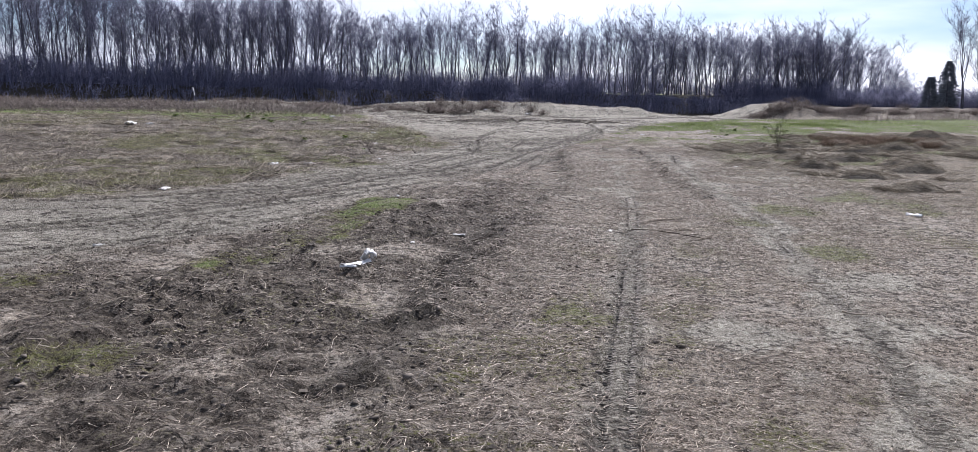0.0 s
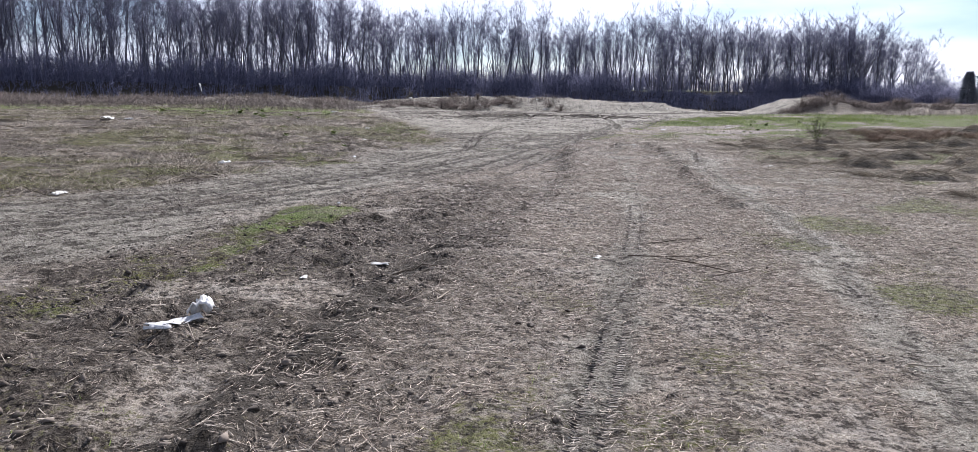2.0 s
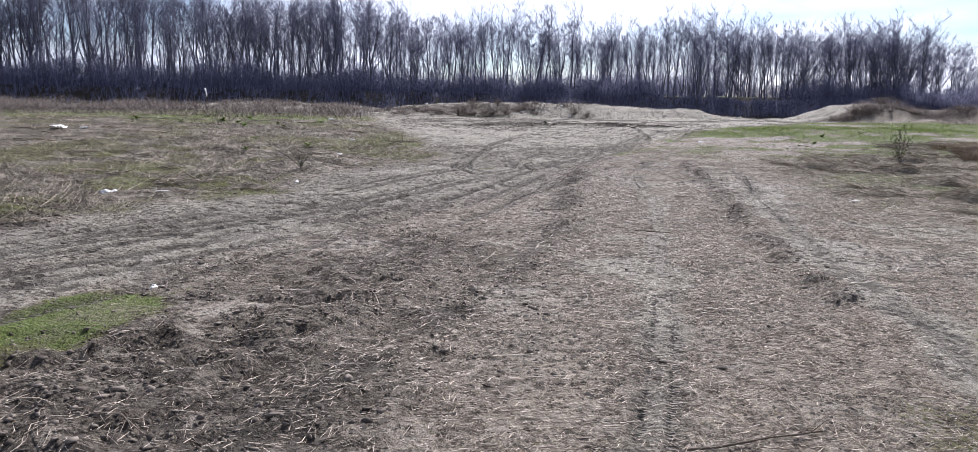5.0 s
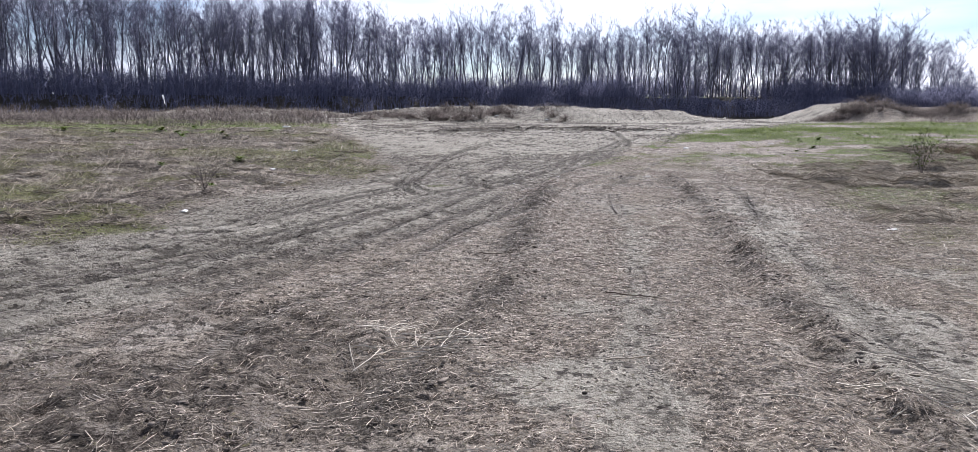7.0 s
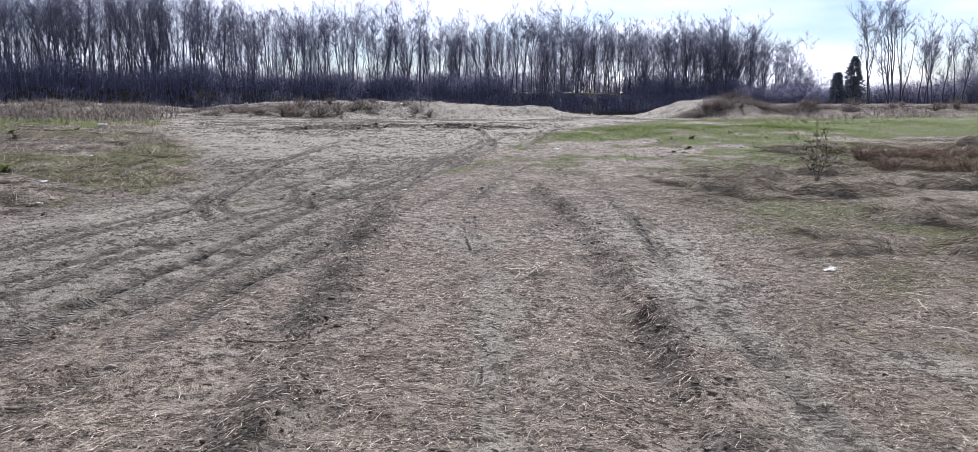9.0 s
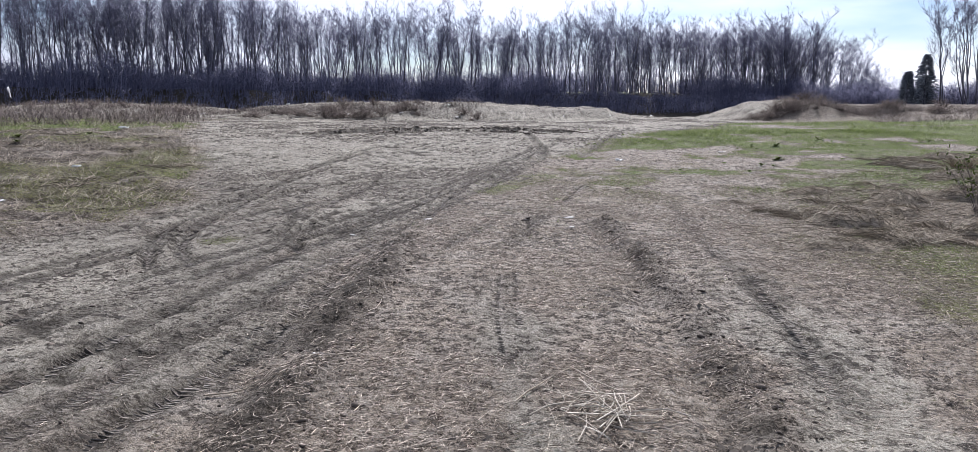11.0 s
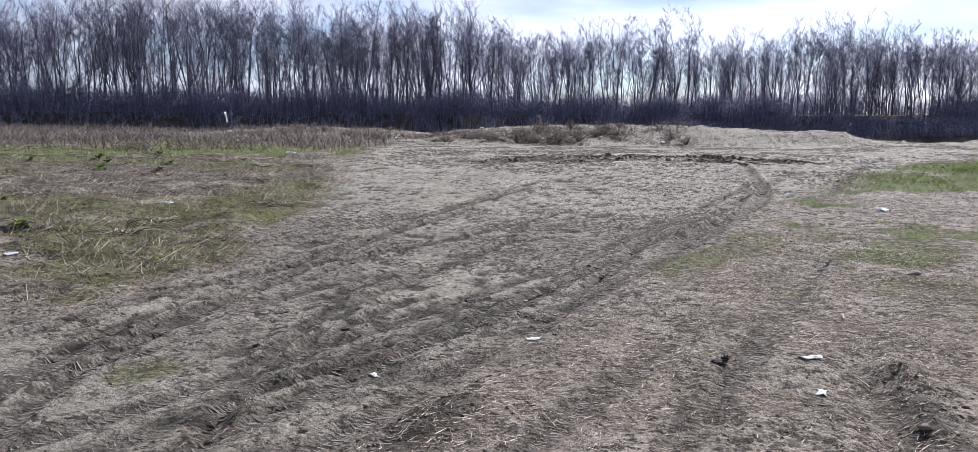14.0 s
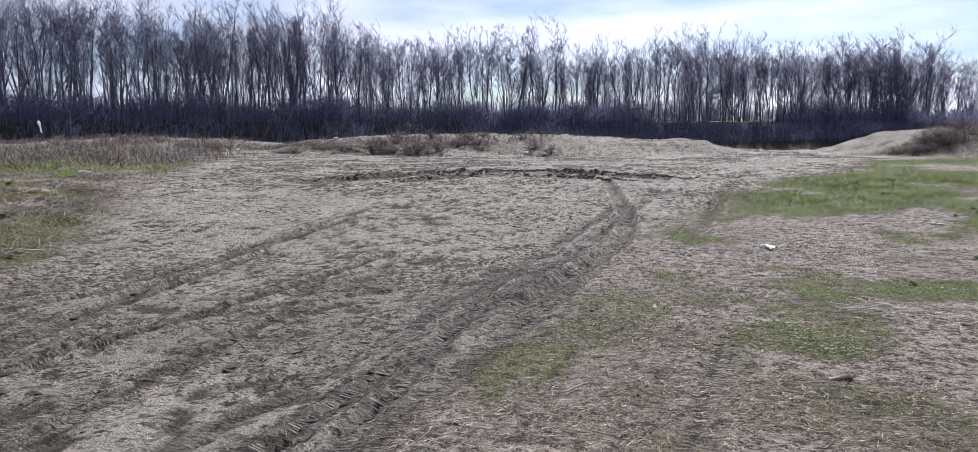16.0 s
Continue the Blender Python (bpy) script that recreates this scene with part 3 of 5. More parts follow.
    me.vertices.foreach_set("co", np.ascontiguousarray(verts, np.float32).ravel())
    me.loops.add(m * k)
    me.loops.foreach_set("vertex_index", np.ascontiguousarray(faces, np.int32).ravel())
    me.polygons.add(m)
    me.polygons.foreach_set("loop_start", np.arange(0, m * k, k, dtype=np.int32))
    if smooth:
        me.polygons.foreach_set("use_smooth", np.ones(m, bool))
    me.update(calc_edges=True)
    me.materials.append(mat)
    return me


def tubes(paths, widths, sides=3):
    """Tapered stalks: paths (n, k, 3), widths (n, k). Returns verts and quad faces."""
    n, k, _ = paths.shape
    t = np.gradient(paths, axis=1)
    t /= np.linalg.norm(t, axis=2, keepdims=True) + 1e-9
    ref = np.where(np.abs(t[..., 2:3]) > 0.8, np.array([1.0, 0.2, 0]), np.array([0, 0, 1.0]))
    a = np.cross(t, ref)
    a /= np.linalg.norm(a, axis=2, keepdims=True) + 1e-9
    b = np.cross(t, a)
    ang = np.arange(sides) * 2 * np.pi / sides
    ring = a[:, :, None] * np.cos(ang)[:, None] + b[:, :, None] * np.sin(ang)[:, None]
    v = (paths[:, :, None] + ring * widths[:, :, None, None] * 0.5).reshape(-1, 3)
    i, j, s = np.meshgrid(np.arange(n), np.arange(k - 1), np.arange(sides), indexing="ij")
    p = (i * k + j) * sides
    s2 = (s + 1) % sides
    f = np.stack([p + s, p + s2, p + sides + s2, p + sides + s], -1).reshape(-1, 4)
    return v, f


def tapers(paths, widths, sides=3):
    """Twigs and blades that end in a point: paths (n, k, 3), widths (n, k). Returns verts and triangles."""
    n, k, _ = paths.shape
    body, quads = tubes(paths[:, :-1], widths[:, :-1], sides) if k > 2 else (None, None)
    t = unit(paths[:, -1] - paths[:, 0])
    if k == 2:
        ref = np.where(np.abs(t[:, 2:3]) > 0.8, np.array([1.0, 0.2, 0]), np.array([0, 0, 1.0]))
        a = unit(np.cross(t, ref))
        b = np.cross(t, a)
        ang = np.arange(sides) * 2 * np.pi / sides
        ring = a[:, None] * np.cos(ang)[:, None] + b[:, None] * np.sin(ang)[:, None]
        body = (paths[:, :1] + ring * widths[:, :1, None] * 0.5).reshape(-1, 3)
        tri = np.zeros((0, 3), int)
    else:
        tri = np.concatenate([quads[:, [0, 1, 2]], quads[:, [0, 2, 3]]])
    last = (np.arange(n) * (k - 1) + k - 2)[:, None] * sides
    s = np.arange(sides)
    tip = np.broadcast_to((len(body) + np.arange(n))[:, None], (n, sides))
    cap = np.stack([last + s, last + (s + 1) % sides, tip], -1).reshape(-1, 3)
    return np.concatenate([body, paths[:, -1]]), np.concatenate([tri, cap])


def slivers(paths, widths):
    """Short chaff: each piece a folded strip, like a split stalk."""
    n, k, _ = paths.shape
    t = unit(paths[:, -1] - paths[:, 0])
    a = unit(np.cross(t, np.array([0, 0, 1.0])))[:, None] * widths[..., None] * 0.5
    up = np.array([0, 0, 1.0]) * widths[..., None] * 0.35
    v = np.stack([paths - a, paths + up, paths + a], 2).reshape(-1, 3)
    p = (np.arange(n) * 6)[:, None]
    f = np.concatenate([p + np.array(c) for c in ((0, 1, 4), (0, 4, 3), (1, 2, 5), (1, 5, 4))], 0)
    return v, f


def joined(pieces):
    """Several (verts, faces) as one."""
    vs, fs, n = [], [], 0
    for v, f in pieces:
        vs.append(v)
        fs.append(f + n)
        n += len(v)
    return np.concatenate(vs), np.concatenate(fs)


def part(name, me, parent, label=""):
    ob = new(name, me)
    ob.parent = parent
    if label:
        ob["label"] = label
    return ob


def unit(v):
    return v / (np.linalg.norm(v, axis=-1, keepdims=True) + 1e-9)


def ground():
    cell = 0.052

    def steps(start, way, growth, middle, limit):
        """Growing steps away from start, faster beyond the middle."""
        out, step = [start], cell
        while abs(out[-1]) < abs(limit):
            step *= growth if abs(out[-1]) < abs(middle) else 1.09
            out.append(out[-1] + way * step)
        return out
    xs = np.array(steps(-3.0, -1, 1.037, 30, -900)[:0:-1] + list(np.arange(-3.0, 7.0, cell)) + steps(7.0, 1, 1.037, 34, 900))
    ys = np.array(steps(2.4, -1, 1.12, 30, -160)[:0:-1] + list(np.arange(2.4, 26.5, cell)) + steps(26.5, 1, 1.02, 72, 1500))
    gx, gy = np.meshgrid(xs, ys)
    x, y = gx.ravel(), gy.ravel()
    z = land(x, y)
    near = ease(90, 40, y) * ease(60, 25, np.abs(x))
    share = {k: np.zeros(x.shape) for k in ("sand", "mud", "green", "hay", "straw", "left", "strip", "open", "streak")}
    near_set = np.nonzero((y > -20) & (y < 90) & (np.abs(x) < 90))[0]
    for key, value in zones(x[near_set], y[near_set]).items():
        share[key][near_set] = value
    rest = np.ones(x.shape, bool)
    rest[near_set] = False
    share["green"][rest & (y > bank_y(x) + 34)] = 1.0
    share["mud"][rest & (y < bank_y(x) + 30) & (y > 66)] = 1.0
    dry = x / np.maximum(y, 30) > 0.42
    # far bank's face lies in shade; that darkness is put into its colour
    shaded_bank = rest & (y < bank_y(x) + 6) & (y > 66) & ~dry
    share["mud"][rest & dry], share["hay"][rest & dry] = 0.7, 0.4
    # relief: trodden sand, clods in the mud, matted straw
    lumps = fbm(x, y, 0.55, 4, 41)
    pits = np.minimum(vnoise(x / 0.22, y / 0.17, 43), vnoise(x / 0.35 + 5, y / 0.22, 44))
    z = z + near * (0.02 * lumps * (1 - 0.7 * share["open"]) + share["open"] * (0.005 * np.clip(share["streak"], -1, 1) * ease(34, 24, y) + 0.005 * fbm(x, y, 1.2, 3, 45) - 0.012 * ease(0.5, 0.75, pits))
                    + share["mud"] * (1 - 0.6 * share["left"]) * (0.03 * fbm(x, y, 0.32, 2, 46) + 0.042 * fbm(x, y, 0.15, 2, 49)) + share["hay"] * 0.022 * fbm(x, y, 0.8, 3, 47) + share["hay"] * ease(6.5, 8.5, x) * 0.018 * fbm(x, y, 1.0, 3, 88) + share["left"] * (0.05 * fbm(x, y, 0.9, 3, 48) + 0.05 * fbm(x, y, 0.4, 3, 50)))
    # trodden pits: sunk, and their shade coloured in along with damp soil
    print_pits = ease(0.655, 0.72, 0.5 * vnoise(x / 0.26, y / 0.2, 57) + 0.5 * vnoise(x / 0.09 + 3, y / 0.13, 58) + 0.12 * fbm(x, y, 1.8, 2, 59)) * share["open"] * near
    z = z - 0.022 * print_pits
    damp_and_shade = np.where(shaded_bank, 0.92, 0.85 * print_pits)
    damp_and_shade = np.maximum(damp_and_shade, 0.3 * share["open"] * ease(35, 27, y) * ease(-0.9, 0.5, fbm(x, y, 1.6, 3, 92)))
    for line, half, deep in RUTS:
        d, u = along(x, y, line, 1.2)
        q = np.abs(d) / half
        fade = near * (0.6 + 0.4 * vnoise(u / 1.3, u * 0, 51))
        z += 0.5 * fade * deep * (0.5 * np.exp(-((q - 1.5) / 0.35) ** 2) - np.exp(-q ** 4))
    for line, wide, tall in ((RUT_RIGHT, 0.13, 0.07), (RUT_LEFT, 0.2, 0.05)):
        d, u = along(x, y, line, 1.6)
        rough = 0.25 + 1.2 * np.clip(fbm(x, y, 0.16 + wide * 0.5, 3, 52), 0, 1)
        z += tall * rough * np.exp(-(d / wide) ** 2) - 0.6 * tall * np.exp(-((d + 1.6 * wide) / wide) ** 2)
        # dark tone over the left flank of each clod ridge
        damp_and_shade = np.maximum(damp_and_shade, 0.82 * np.exp(-((d + 0.4 * wide) / (1.1 * wide)) ** 2) * ease(-0.8, 0.15, fbm(x, y, 0.6, 3, 53)))
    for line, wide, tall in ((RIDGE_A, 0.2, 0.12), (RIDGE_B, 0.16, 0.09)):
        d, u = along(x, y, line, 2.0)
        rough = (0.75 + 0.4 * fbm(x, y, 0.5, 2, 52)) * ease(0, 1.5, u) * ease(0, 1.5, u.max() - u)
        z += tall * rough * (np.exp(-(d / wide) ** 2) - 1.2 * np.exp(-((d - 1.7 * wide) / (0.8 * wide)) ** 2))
        # dark band down the near flank of each ridge
        damp_and_shade = np.maximum(damp_and_shade, np.clip(rough * 2.0, 0, 1) * np.exp(-((d - 1.0 * wide) / (0.9 * wide)) ** 2))
    tread, tu, tv = np.zeros(x.shape), np.zeros(x.shape), np.zeros(x.shape)
    for line, half, deep, strength in PRINTS:
        d, u = along(x, y, line, 0.9)
        q = np.abs(d) / (half if half < 0.06 else 0.72 * half)
        patchy = ease(0.05, 0.32, vnoise(u / 1.4, u * 0 + len(line), 54)) * ease(0, 0.7, u) * ease(0, 0.7, u.max() - u)
        if half < 0.06:
            patchy = np.maximum(patchy, ease(8.0, 6.0, y)) * (1 - 0.7 * ease(9, 12, y))
        z += (0.6 if half < 0.06 else 0.6 + 0.5 * share["open"]) * deep * (0.8 * np.exp(-((q - 1.6) / 0.4) ** 2) - np.exp(-q ** 4)) * (0.35 + 0.65 * patchy)
        mark = strength * ease(1.5, 0.9, q) * patchy
        w = mark > tread
        tread[w], tu[w], tv[w] = mark[w], u[w], d[w]
        # prints darkened for pressed damp soil and for shade in their grooves
        damp_and_shade = np.maximum(damp_and_shade, (0.55 if half > 0.14 else 0.85) * (0.55 + 0.45 * share["open"]) * ease(1.5, 0.8, q) * patchy * (0.5 + 0.5 * vnoise(x / 0.09, y / 0.09, 60)))
    # churned scrapes in the sand
    for cx, cy, r in ((2.24, 26.4, 0.5), (2.92, 27.9, 0.4), (3.5, 27.9, 0.25), (3.1, 29.4, 0.5), (-1.4, 30.3, 0.5), (0.6, 30.5, 0.7), (2.4, 31.5, 0.8), (1.0, 33.6, 0.9), (3.6, 34.4, 0.9), (1.8, 13.9, 0.3), (-3.3, 8.1, 0.6)):
        g = np.exp(-(((x - cx) / r) ** 2 + ((y - cy) / (0.55 * r)) ** 2))
        z += 0.03 * g * fbm(x, y, 0.25, 3, 55)
        damp_and_shade = np.maximum(damp_and_shade, 0.25 * g * ease(-0.1, 0.5, fbm(x, y, 0.35, 3, 56)))
    nx, ny = len(xs), len(ys)
    i, j = np.meshgrid(np.arange(nx - 1), np.arange(ny - 1))
    p = (j * nx + i).ravel()
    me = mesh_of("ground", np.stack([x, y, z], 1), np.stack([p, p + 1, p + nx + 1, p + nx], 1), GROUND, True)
    for key, value in (("sand", share["sand"]), ("mud", share["mud"]), ("green", share["green"]), ("hay", share["hay"]), ("straw", share["straw"]), ("damp_and_shade", damp_and_shade),
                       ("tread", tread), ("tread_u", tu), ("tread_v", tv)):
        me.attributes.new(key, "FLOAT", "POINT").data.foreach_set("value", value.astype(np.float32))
    tagged(new("ground", me), "sandy field with tyre tracks, mud and grass", "ground", kind="structure")
    heights = z.reshape(ny, nx)

    def height(px, py):
        """The ground's height at places, from the finished sheet."""
        a = np.clip(np.searchsorted(xs, px) - 1, 0, nx - 2)
        b = np.clip(np.searchsorted(ys, py) - 1, 0, ny - 2)
        s, t = (px - xs[a]) / (xs[a + 1] - xs[a]), (py - ys[b]) / (ys[b + 1] - ys[b])
        return (heights[b, a] * (1 - s) + heights[b, a + 1] * s) * (1 - t) + (heights[b + 1, a] * (1 - s) + heights[b + 1, a + 1] * s) * t
    return height


height = ground()


def at(x, y, lift=0.0):
    return float(height(np.array([x]), np.array([y]))[0]) + lift


river = mesh_of("river", np.array([(-600, 66, WATER_Z), (600, 66, WATER_Z), (600, 260, WATER_Z), (-600, 260, WATER_Z)], float), np.array([[0, 1, 2, 3]]), WATER)
tagged(new("river", river), "dark river behind the sandy bank", "water", kind="structure")


# ---- the woods on the far bank ----
def stems(r, tall, count, spread=1.0, low=0.2):
    """Paths of the main stems of one tree: a trunk and the leaders that fork from it."""
    t = np.linspace(0, 1, 9)
    lean = r.normal(0, 0.05, 2)
    sway = np.cumsum(r.normal(0, 0.017, (9, 2)), 0) * tall
    main = np.column_stack([lean * tall * t[:, None] ** 1.2 + sway * t[:, None], tall * t - 0.4 * (t == 0)])
    wide = (0.05 + 0.0145 * tall) * (1 - 0.93 * t ** 0.9)
    out, wid = [main], [wide]
    for k in range(count):
        s = r.uniform(0.02, 0.1) if k == 0 and r.uniform() < 0.6 else r.uniform(low, low + 0.35)
        start = np.array([np.interp(s, t, main[:, i]) for i in range(3)])
        a, h = r.uniform(0, 6.283), tall * r.uniform(0.74, 1.0) - start[2]
        side = h * r.uniform(0.1, 0.26) * spread
        w = np.cumsum(r.normal(0, 0.014, (9, 2)), 0) * h * t[:, None]
        bow = (1 - (1 - t) ** 1.6) * side
        out.append(start + np.column_stack([np.cos(a) * bow + w[:, 0], np.sin(a) * bow + w[:, 1], h * t]))
        wid.append(np.interp(s, t, wide) * 0.74 * (1 - 0.9 * t ** 0.9))
    return np.array(out), np.array(wid)


def limbs(r, paths, widths, count, low, high, reach, rise, k, thin):
    """Branches from given stems: count from each."""
    n, kk, _ = paths.shape
    s = r.uniform(low, high, (n, count))
    f = s * (kk - 1)
    i = np.minimum(f.astype(int), kk - 2)
    w = (f - i)[..., None]
    rows = np.arange(n)[:, None]
    base = paths[rows, i] * (1 - w) + paths[rows, i + 1] * w
    way = unit(paths[rows, i + 1] - paths[rows, i])
    thick = widths[rows, i] * (1 - w[..., 0]) + widths[rows, i + 1] * w[..., 0]
    a = r.uniform(0, 2 * np.pi, (n, count))
    out = np.stack([np.cos(a), np.sin(a), np.zeros_like(a)], -1)
    up = r.uniform(*rise, (n, count))[..., None]
    d = unit(way * up + out * (1 - up * 0.45) + np.array([0, 0, 0.22]))
    size = np.linalg.norm(paths[:, -1] - paths[:, 0], axis=1)[:, None]
    length = reach * size * r.uniform(0.6, 1.25, (n, count)) * (0.5 + 0.55 * np.sin(np.pi * np.clip(s, 0, 1) ** 1.4))
    t = np.linspace(0, 1, k)
    p = base[:, :, None] + d[:, :, None] * (length[..., None, None] * t[:, None])
    p = p + np.cumsum(r.normal(0, 0.05, p.shape), 2) * length[..., None, None] * (t > 0)[:, None] * 0.5
    p[..., 2] += (0.16 * t ** 2) * length[..., None]
    wd = np.maximum(thick * 0.36, thin)[..., None] * (1 - 0.75 * t)
    return p.reshape(-1, k, 3), wd.reshape(-1, k)


def tree_meshes(seed, tall, count, bushy):
    """One bare tree: forked stems, branches, and two orders of fine twigs."""
    r = np.random.default_rng(seed)
    p0, w0 = stems(r, tall, count, 1.9 if bushy else 1.0, 0.04 if bushy else 0.2)
    n1 = int((30 if bushy else 25) / (count + 1))
    p1, w1 = limbs(r, p0, w0, n1, 0.1 if bushy else 0.26, 0.99, 0.27 if bushy else 0.21, (0.25, 0.9) if bushy else (0.45, 1.15), 4, 0.065)
    p2, w2 = limbs(r, p1, w1, 7, 0.15, 1.0, 0.48, (0.2, 1.0), 3, 0.062)
    p3, w3 = limbs(r, p2, w2, 3, 0.1, 1.0, 0.72, (0.25, 1.0), 2, 0.072)
    trunk = mesh_of("trunk", *tubes(p0, w0, 6), HAZED_BARK, True)
    crown = mesh_of("crown", *joined([tapers(p1, w1), tapers(p2, w2), tapers(p3, w3)]), HAZED_TWIG)
    return trunk, crown


TREE_LABEL = "tall bare grey-brown tree in the woods on the far bank"
FORKS = (1, 2, 3, 4, 1, 2, 3, 5, 2, 4, 2)
BUSHY = (3, 7, 9)
kinds = []
for k in range(11):
    trunk, crown = tree_meshes(100 + k, 22.0, FORKS[k], k in BUSHY)
    ob = tagged(new("tree"), TREE_LABEL, "tree", "woods on the far bank")
    part("trunk", trunk, ob)
    part("crown", crown, ob)
    kinds.append(ob)
tr = np.random.default_rng(5)
seg = np.linalg.norm(np.diff(TREELINE, axis=0), axis=1)
arc = np.concatenate([[0], np.cumsum(seg)])
spots = []
for k in range(325):
    s = (k + tr.uniform(-0.45, 0.45)) / 235 * arc[-1] * 0.998
    if k >= 235:
        s = arc[-1] * (tr.uniform(0.2, 0.5) if k < 285 else tr.uniform(0.8, 0.992))
    x, y = np.interp(s, arc, TREELINE[:, 0]), np.interp(s, arc, TREELINE[:, 1])
    x, y = x + tr.normal(0, 0.8), y + abs(tr.normal(0, 7)) + (9 if k >= 235 else 0)
    size = tr.normal(0.95, 0.075) * (1.0 + 0.06 * math.sin(s / 9.0) + 0.04 * math.sin(s / 23.0 + 1))
    rounded = s > 0.86 * arc[-1]
    size *= 1.0 - 0.5 * float(ease(arc[-1] - 20, arc[-1], s)) ** 1.5
    broad = tr.uniform() < (0.7 if rounded else 0.08)
    spots.append((x, y, max(size * (0.93 if broad else 1.0), 0.42), int(tr.choice(BUSHY)) if broad else int(tr.choice((0, 1, 2, 4, 5, 6, 8, 10)))))
for x, y, size, k in ((47.5, 236, 0.7, 7), (50.5, 237, 0.66, 9), (45, 238, 0.5, 3), (54, 239, 0.55, 7), (57, 240, 0.5, 9), (121, 222, 0.46, 9), (126, 219, 0.36, 7), (129, 216, 0.3, 3)):
    spots.append((x, y, size, k))
for x, y in ((111.5, 178), (113, 181), (115.5, 177), (118, 179), (120.5, 180), (122, 176), (131, 180), (139, 178), (144, 177), (128, 182), (135, 181), (148, 176), (124, 174), (129, 171), (133, 176), (138, 168), (143, 170), (150, 168), (126, 178), (136, 172), (141, 175), (147, 166), (155, 166), (160, 160)):
    spots.append((x, y, tr.uniform(0.98, 1.12) if x < 121 else tr.uniform(0.66, 0.84), int(tr.choice((0, 2, 5, 6, 8)))))
used = set()
for x, y, size, k in spots:
    m = Matrix.Translation((x, y, at(x, y) - 0.2)) @ Matrix.Rotation(tr.uniform(0, 6.28), 4, "Z") @ Matrix.Diagonal((size * tr.uniform(0.9, 1.2), size * tr.uniform(0.9, 1.2), size, 1))
    if k not in used:
        used.add(k)
        kinds[k].matrix_basis = m
    else:
        o = copy_thing(kinds[k], Matrix.Identity(4))
        o.matrix_basis = m

# woods further back, and the brushwood along their foot
back = []
br = np.random.default_rng(9)
for k in range(490):
    s = arc[-1] * (br.uniform(0.3, 0.62) if k >= 420 else br.uniform() if k < 320 else br.uniform(0.15, 0.5) if k < 370 else br.uniform(0.7, 0.97))
    x, y = np.interp(s, arc, TREELINE[:, 0]) + br.normal(0, 2), np.interp(s, arc, TREELINE[:, 1]) + br.uniform(6, 36)
    p0, w0 = stems(br, br.uniform(13, 20), 1)
    p1, w1 = limbs(br, p0, w0, 8, 0.25, 0.99, 0.21, (0.45, 1.2), 2, 0.09)
    p2, w2 = limbs(br, p1, w1, 5, 0.1, 0.98, 0.55, (0.2, 1.0), 2, 0.065)
    p3, w3 = limbs(br, p2, w2, 2, 0.1, 1.0, 0.65, (0.2, 1.0), 2, 0.055)
    v, f = joined([tapers(p0[:, ::2], w0[:, ::2], 3), tapers(p1, w1), tapers(p2, w2), tapers(p3, w3)])
    back.append((v + np.array([x, y, at(x, y) - 0.3]), f))
tagged(new("far_woods", mesh_of("far_woods", *joined(back), HAZED_TWIG)), "bare woods standing deeper behind the front trees", "woods", kind="stuff")


def thicket(r, x, y, tall, lean, wide):
    """Leafless bushes: from each root a stem with two or three shoots that spread from it."""
    n = len(x)
    base = np.stack([x, y, height(x, y) - 0.25], 1)
    top = base + np.concatenate([r.normal(0, lean, (n, 2)) * tall[:, None], tall[:, None]], 1)
    p0 = np.stack([base, top], 1)
    w0 = np.tile([wide, 0.4 * wide], (n, 1)) * r.uniform(0.6, 1.4, (n, 1))
    out = [tapers(p0, w0)]
    for k in range(3):
        f = r.uniform(0.15, 0.75, (n, 1))
        a = base + (top - base) * f
        d = np.concatenate([r.normal(0, 0.42, (n, 2)) * tall[:, None], tall[:, None] * r.uniform(0.15, 0.6, (n, 1))], 1) * 0.7
        out.append(tapers(np.stack([a, a + d], 1), 0.7 * w0))
    return joined(out)


def brushwood():
    r = np.random.default_rng(13)
    n = 27000
    s = r.uniform(0, arc[-1], n)
    s[:4500] = arc[-1] * r.uniform(0.62, 0.9, 4500)
    x, y = np.interp(s, arc, TREELINE[:, 0]) + r.normal(0, 1, n), np.interp(s, arc, TREELINE[:, 1])
    off = r.uniform(-20, 10, n)
    off[:4500] = r.uniform(-20, -6, 4500)
    az = np.degrees(np.arctan2(x, y))
    open_bank = ease(7.5, 9.5, az) * ease(18.0, 16.0, az)
    tall = (5.4 + 1.2 * ease(-4, -20, az) + 1.8 * ease(16, 22, az)) * (0.5 + 0.8 * vnoise(s / 4.0, s * 0, 61)) * r.uniform(0.5, 1.15, n)
    keep = r.uniform(0, 1, n) > 0.97 * open_bank * (off > -8)
    tall = np.where(off < -8, np.minimum(tall * 0.5, 2.2), tall)
    v, f = thicket(r, x[keep], (y + off)[keep], tall[keep], 0.14, 0.135)
    tagged(new("brushwood", mesh_of("brushwood", v, f, HAZED_BRUSH)), "dense dark leafless brushwood along the far bank", "brushwood", kind="stuff")


def thicket_behind():
    """Slim young growth deeper in the woods and beyond the meadow."""
    r = np.random.default_rng(17)
    n = 9000
    s = r.uniform(0, arc[-1], n)
    x, y = np.interp(s, arc, TREELINE[:, 0]) + r.normal(0, 2, n), np.interp(s, arc, TREELINE[:, 1])
    deep = r.uniform(0, 1, n) < 0.6
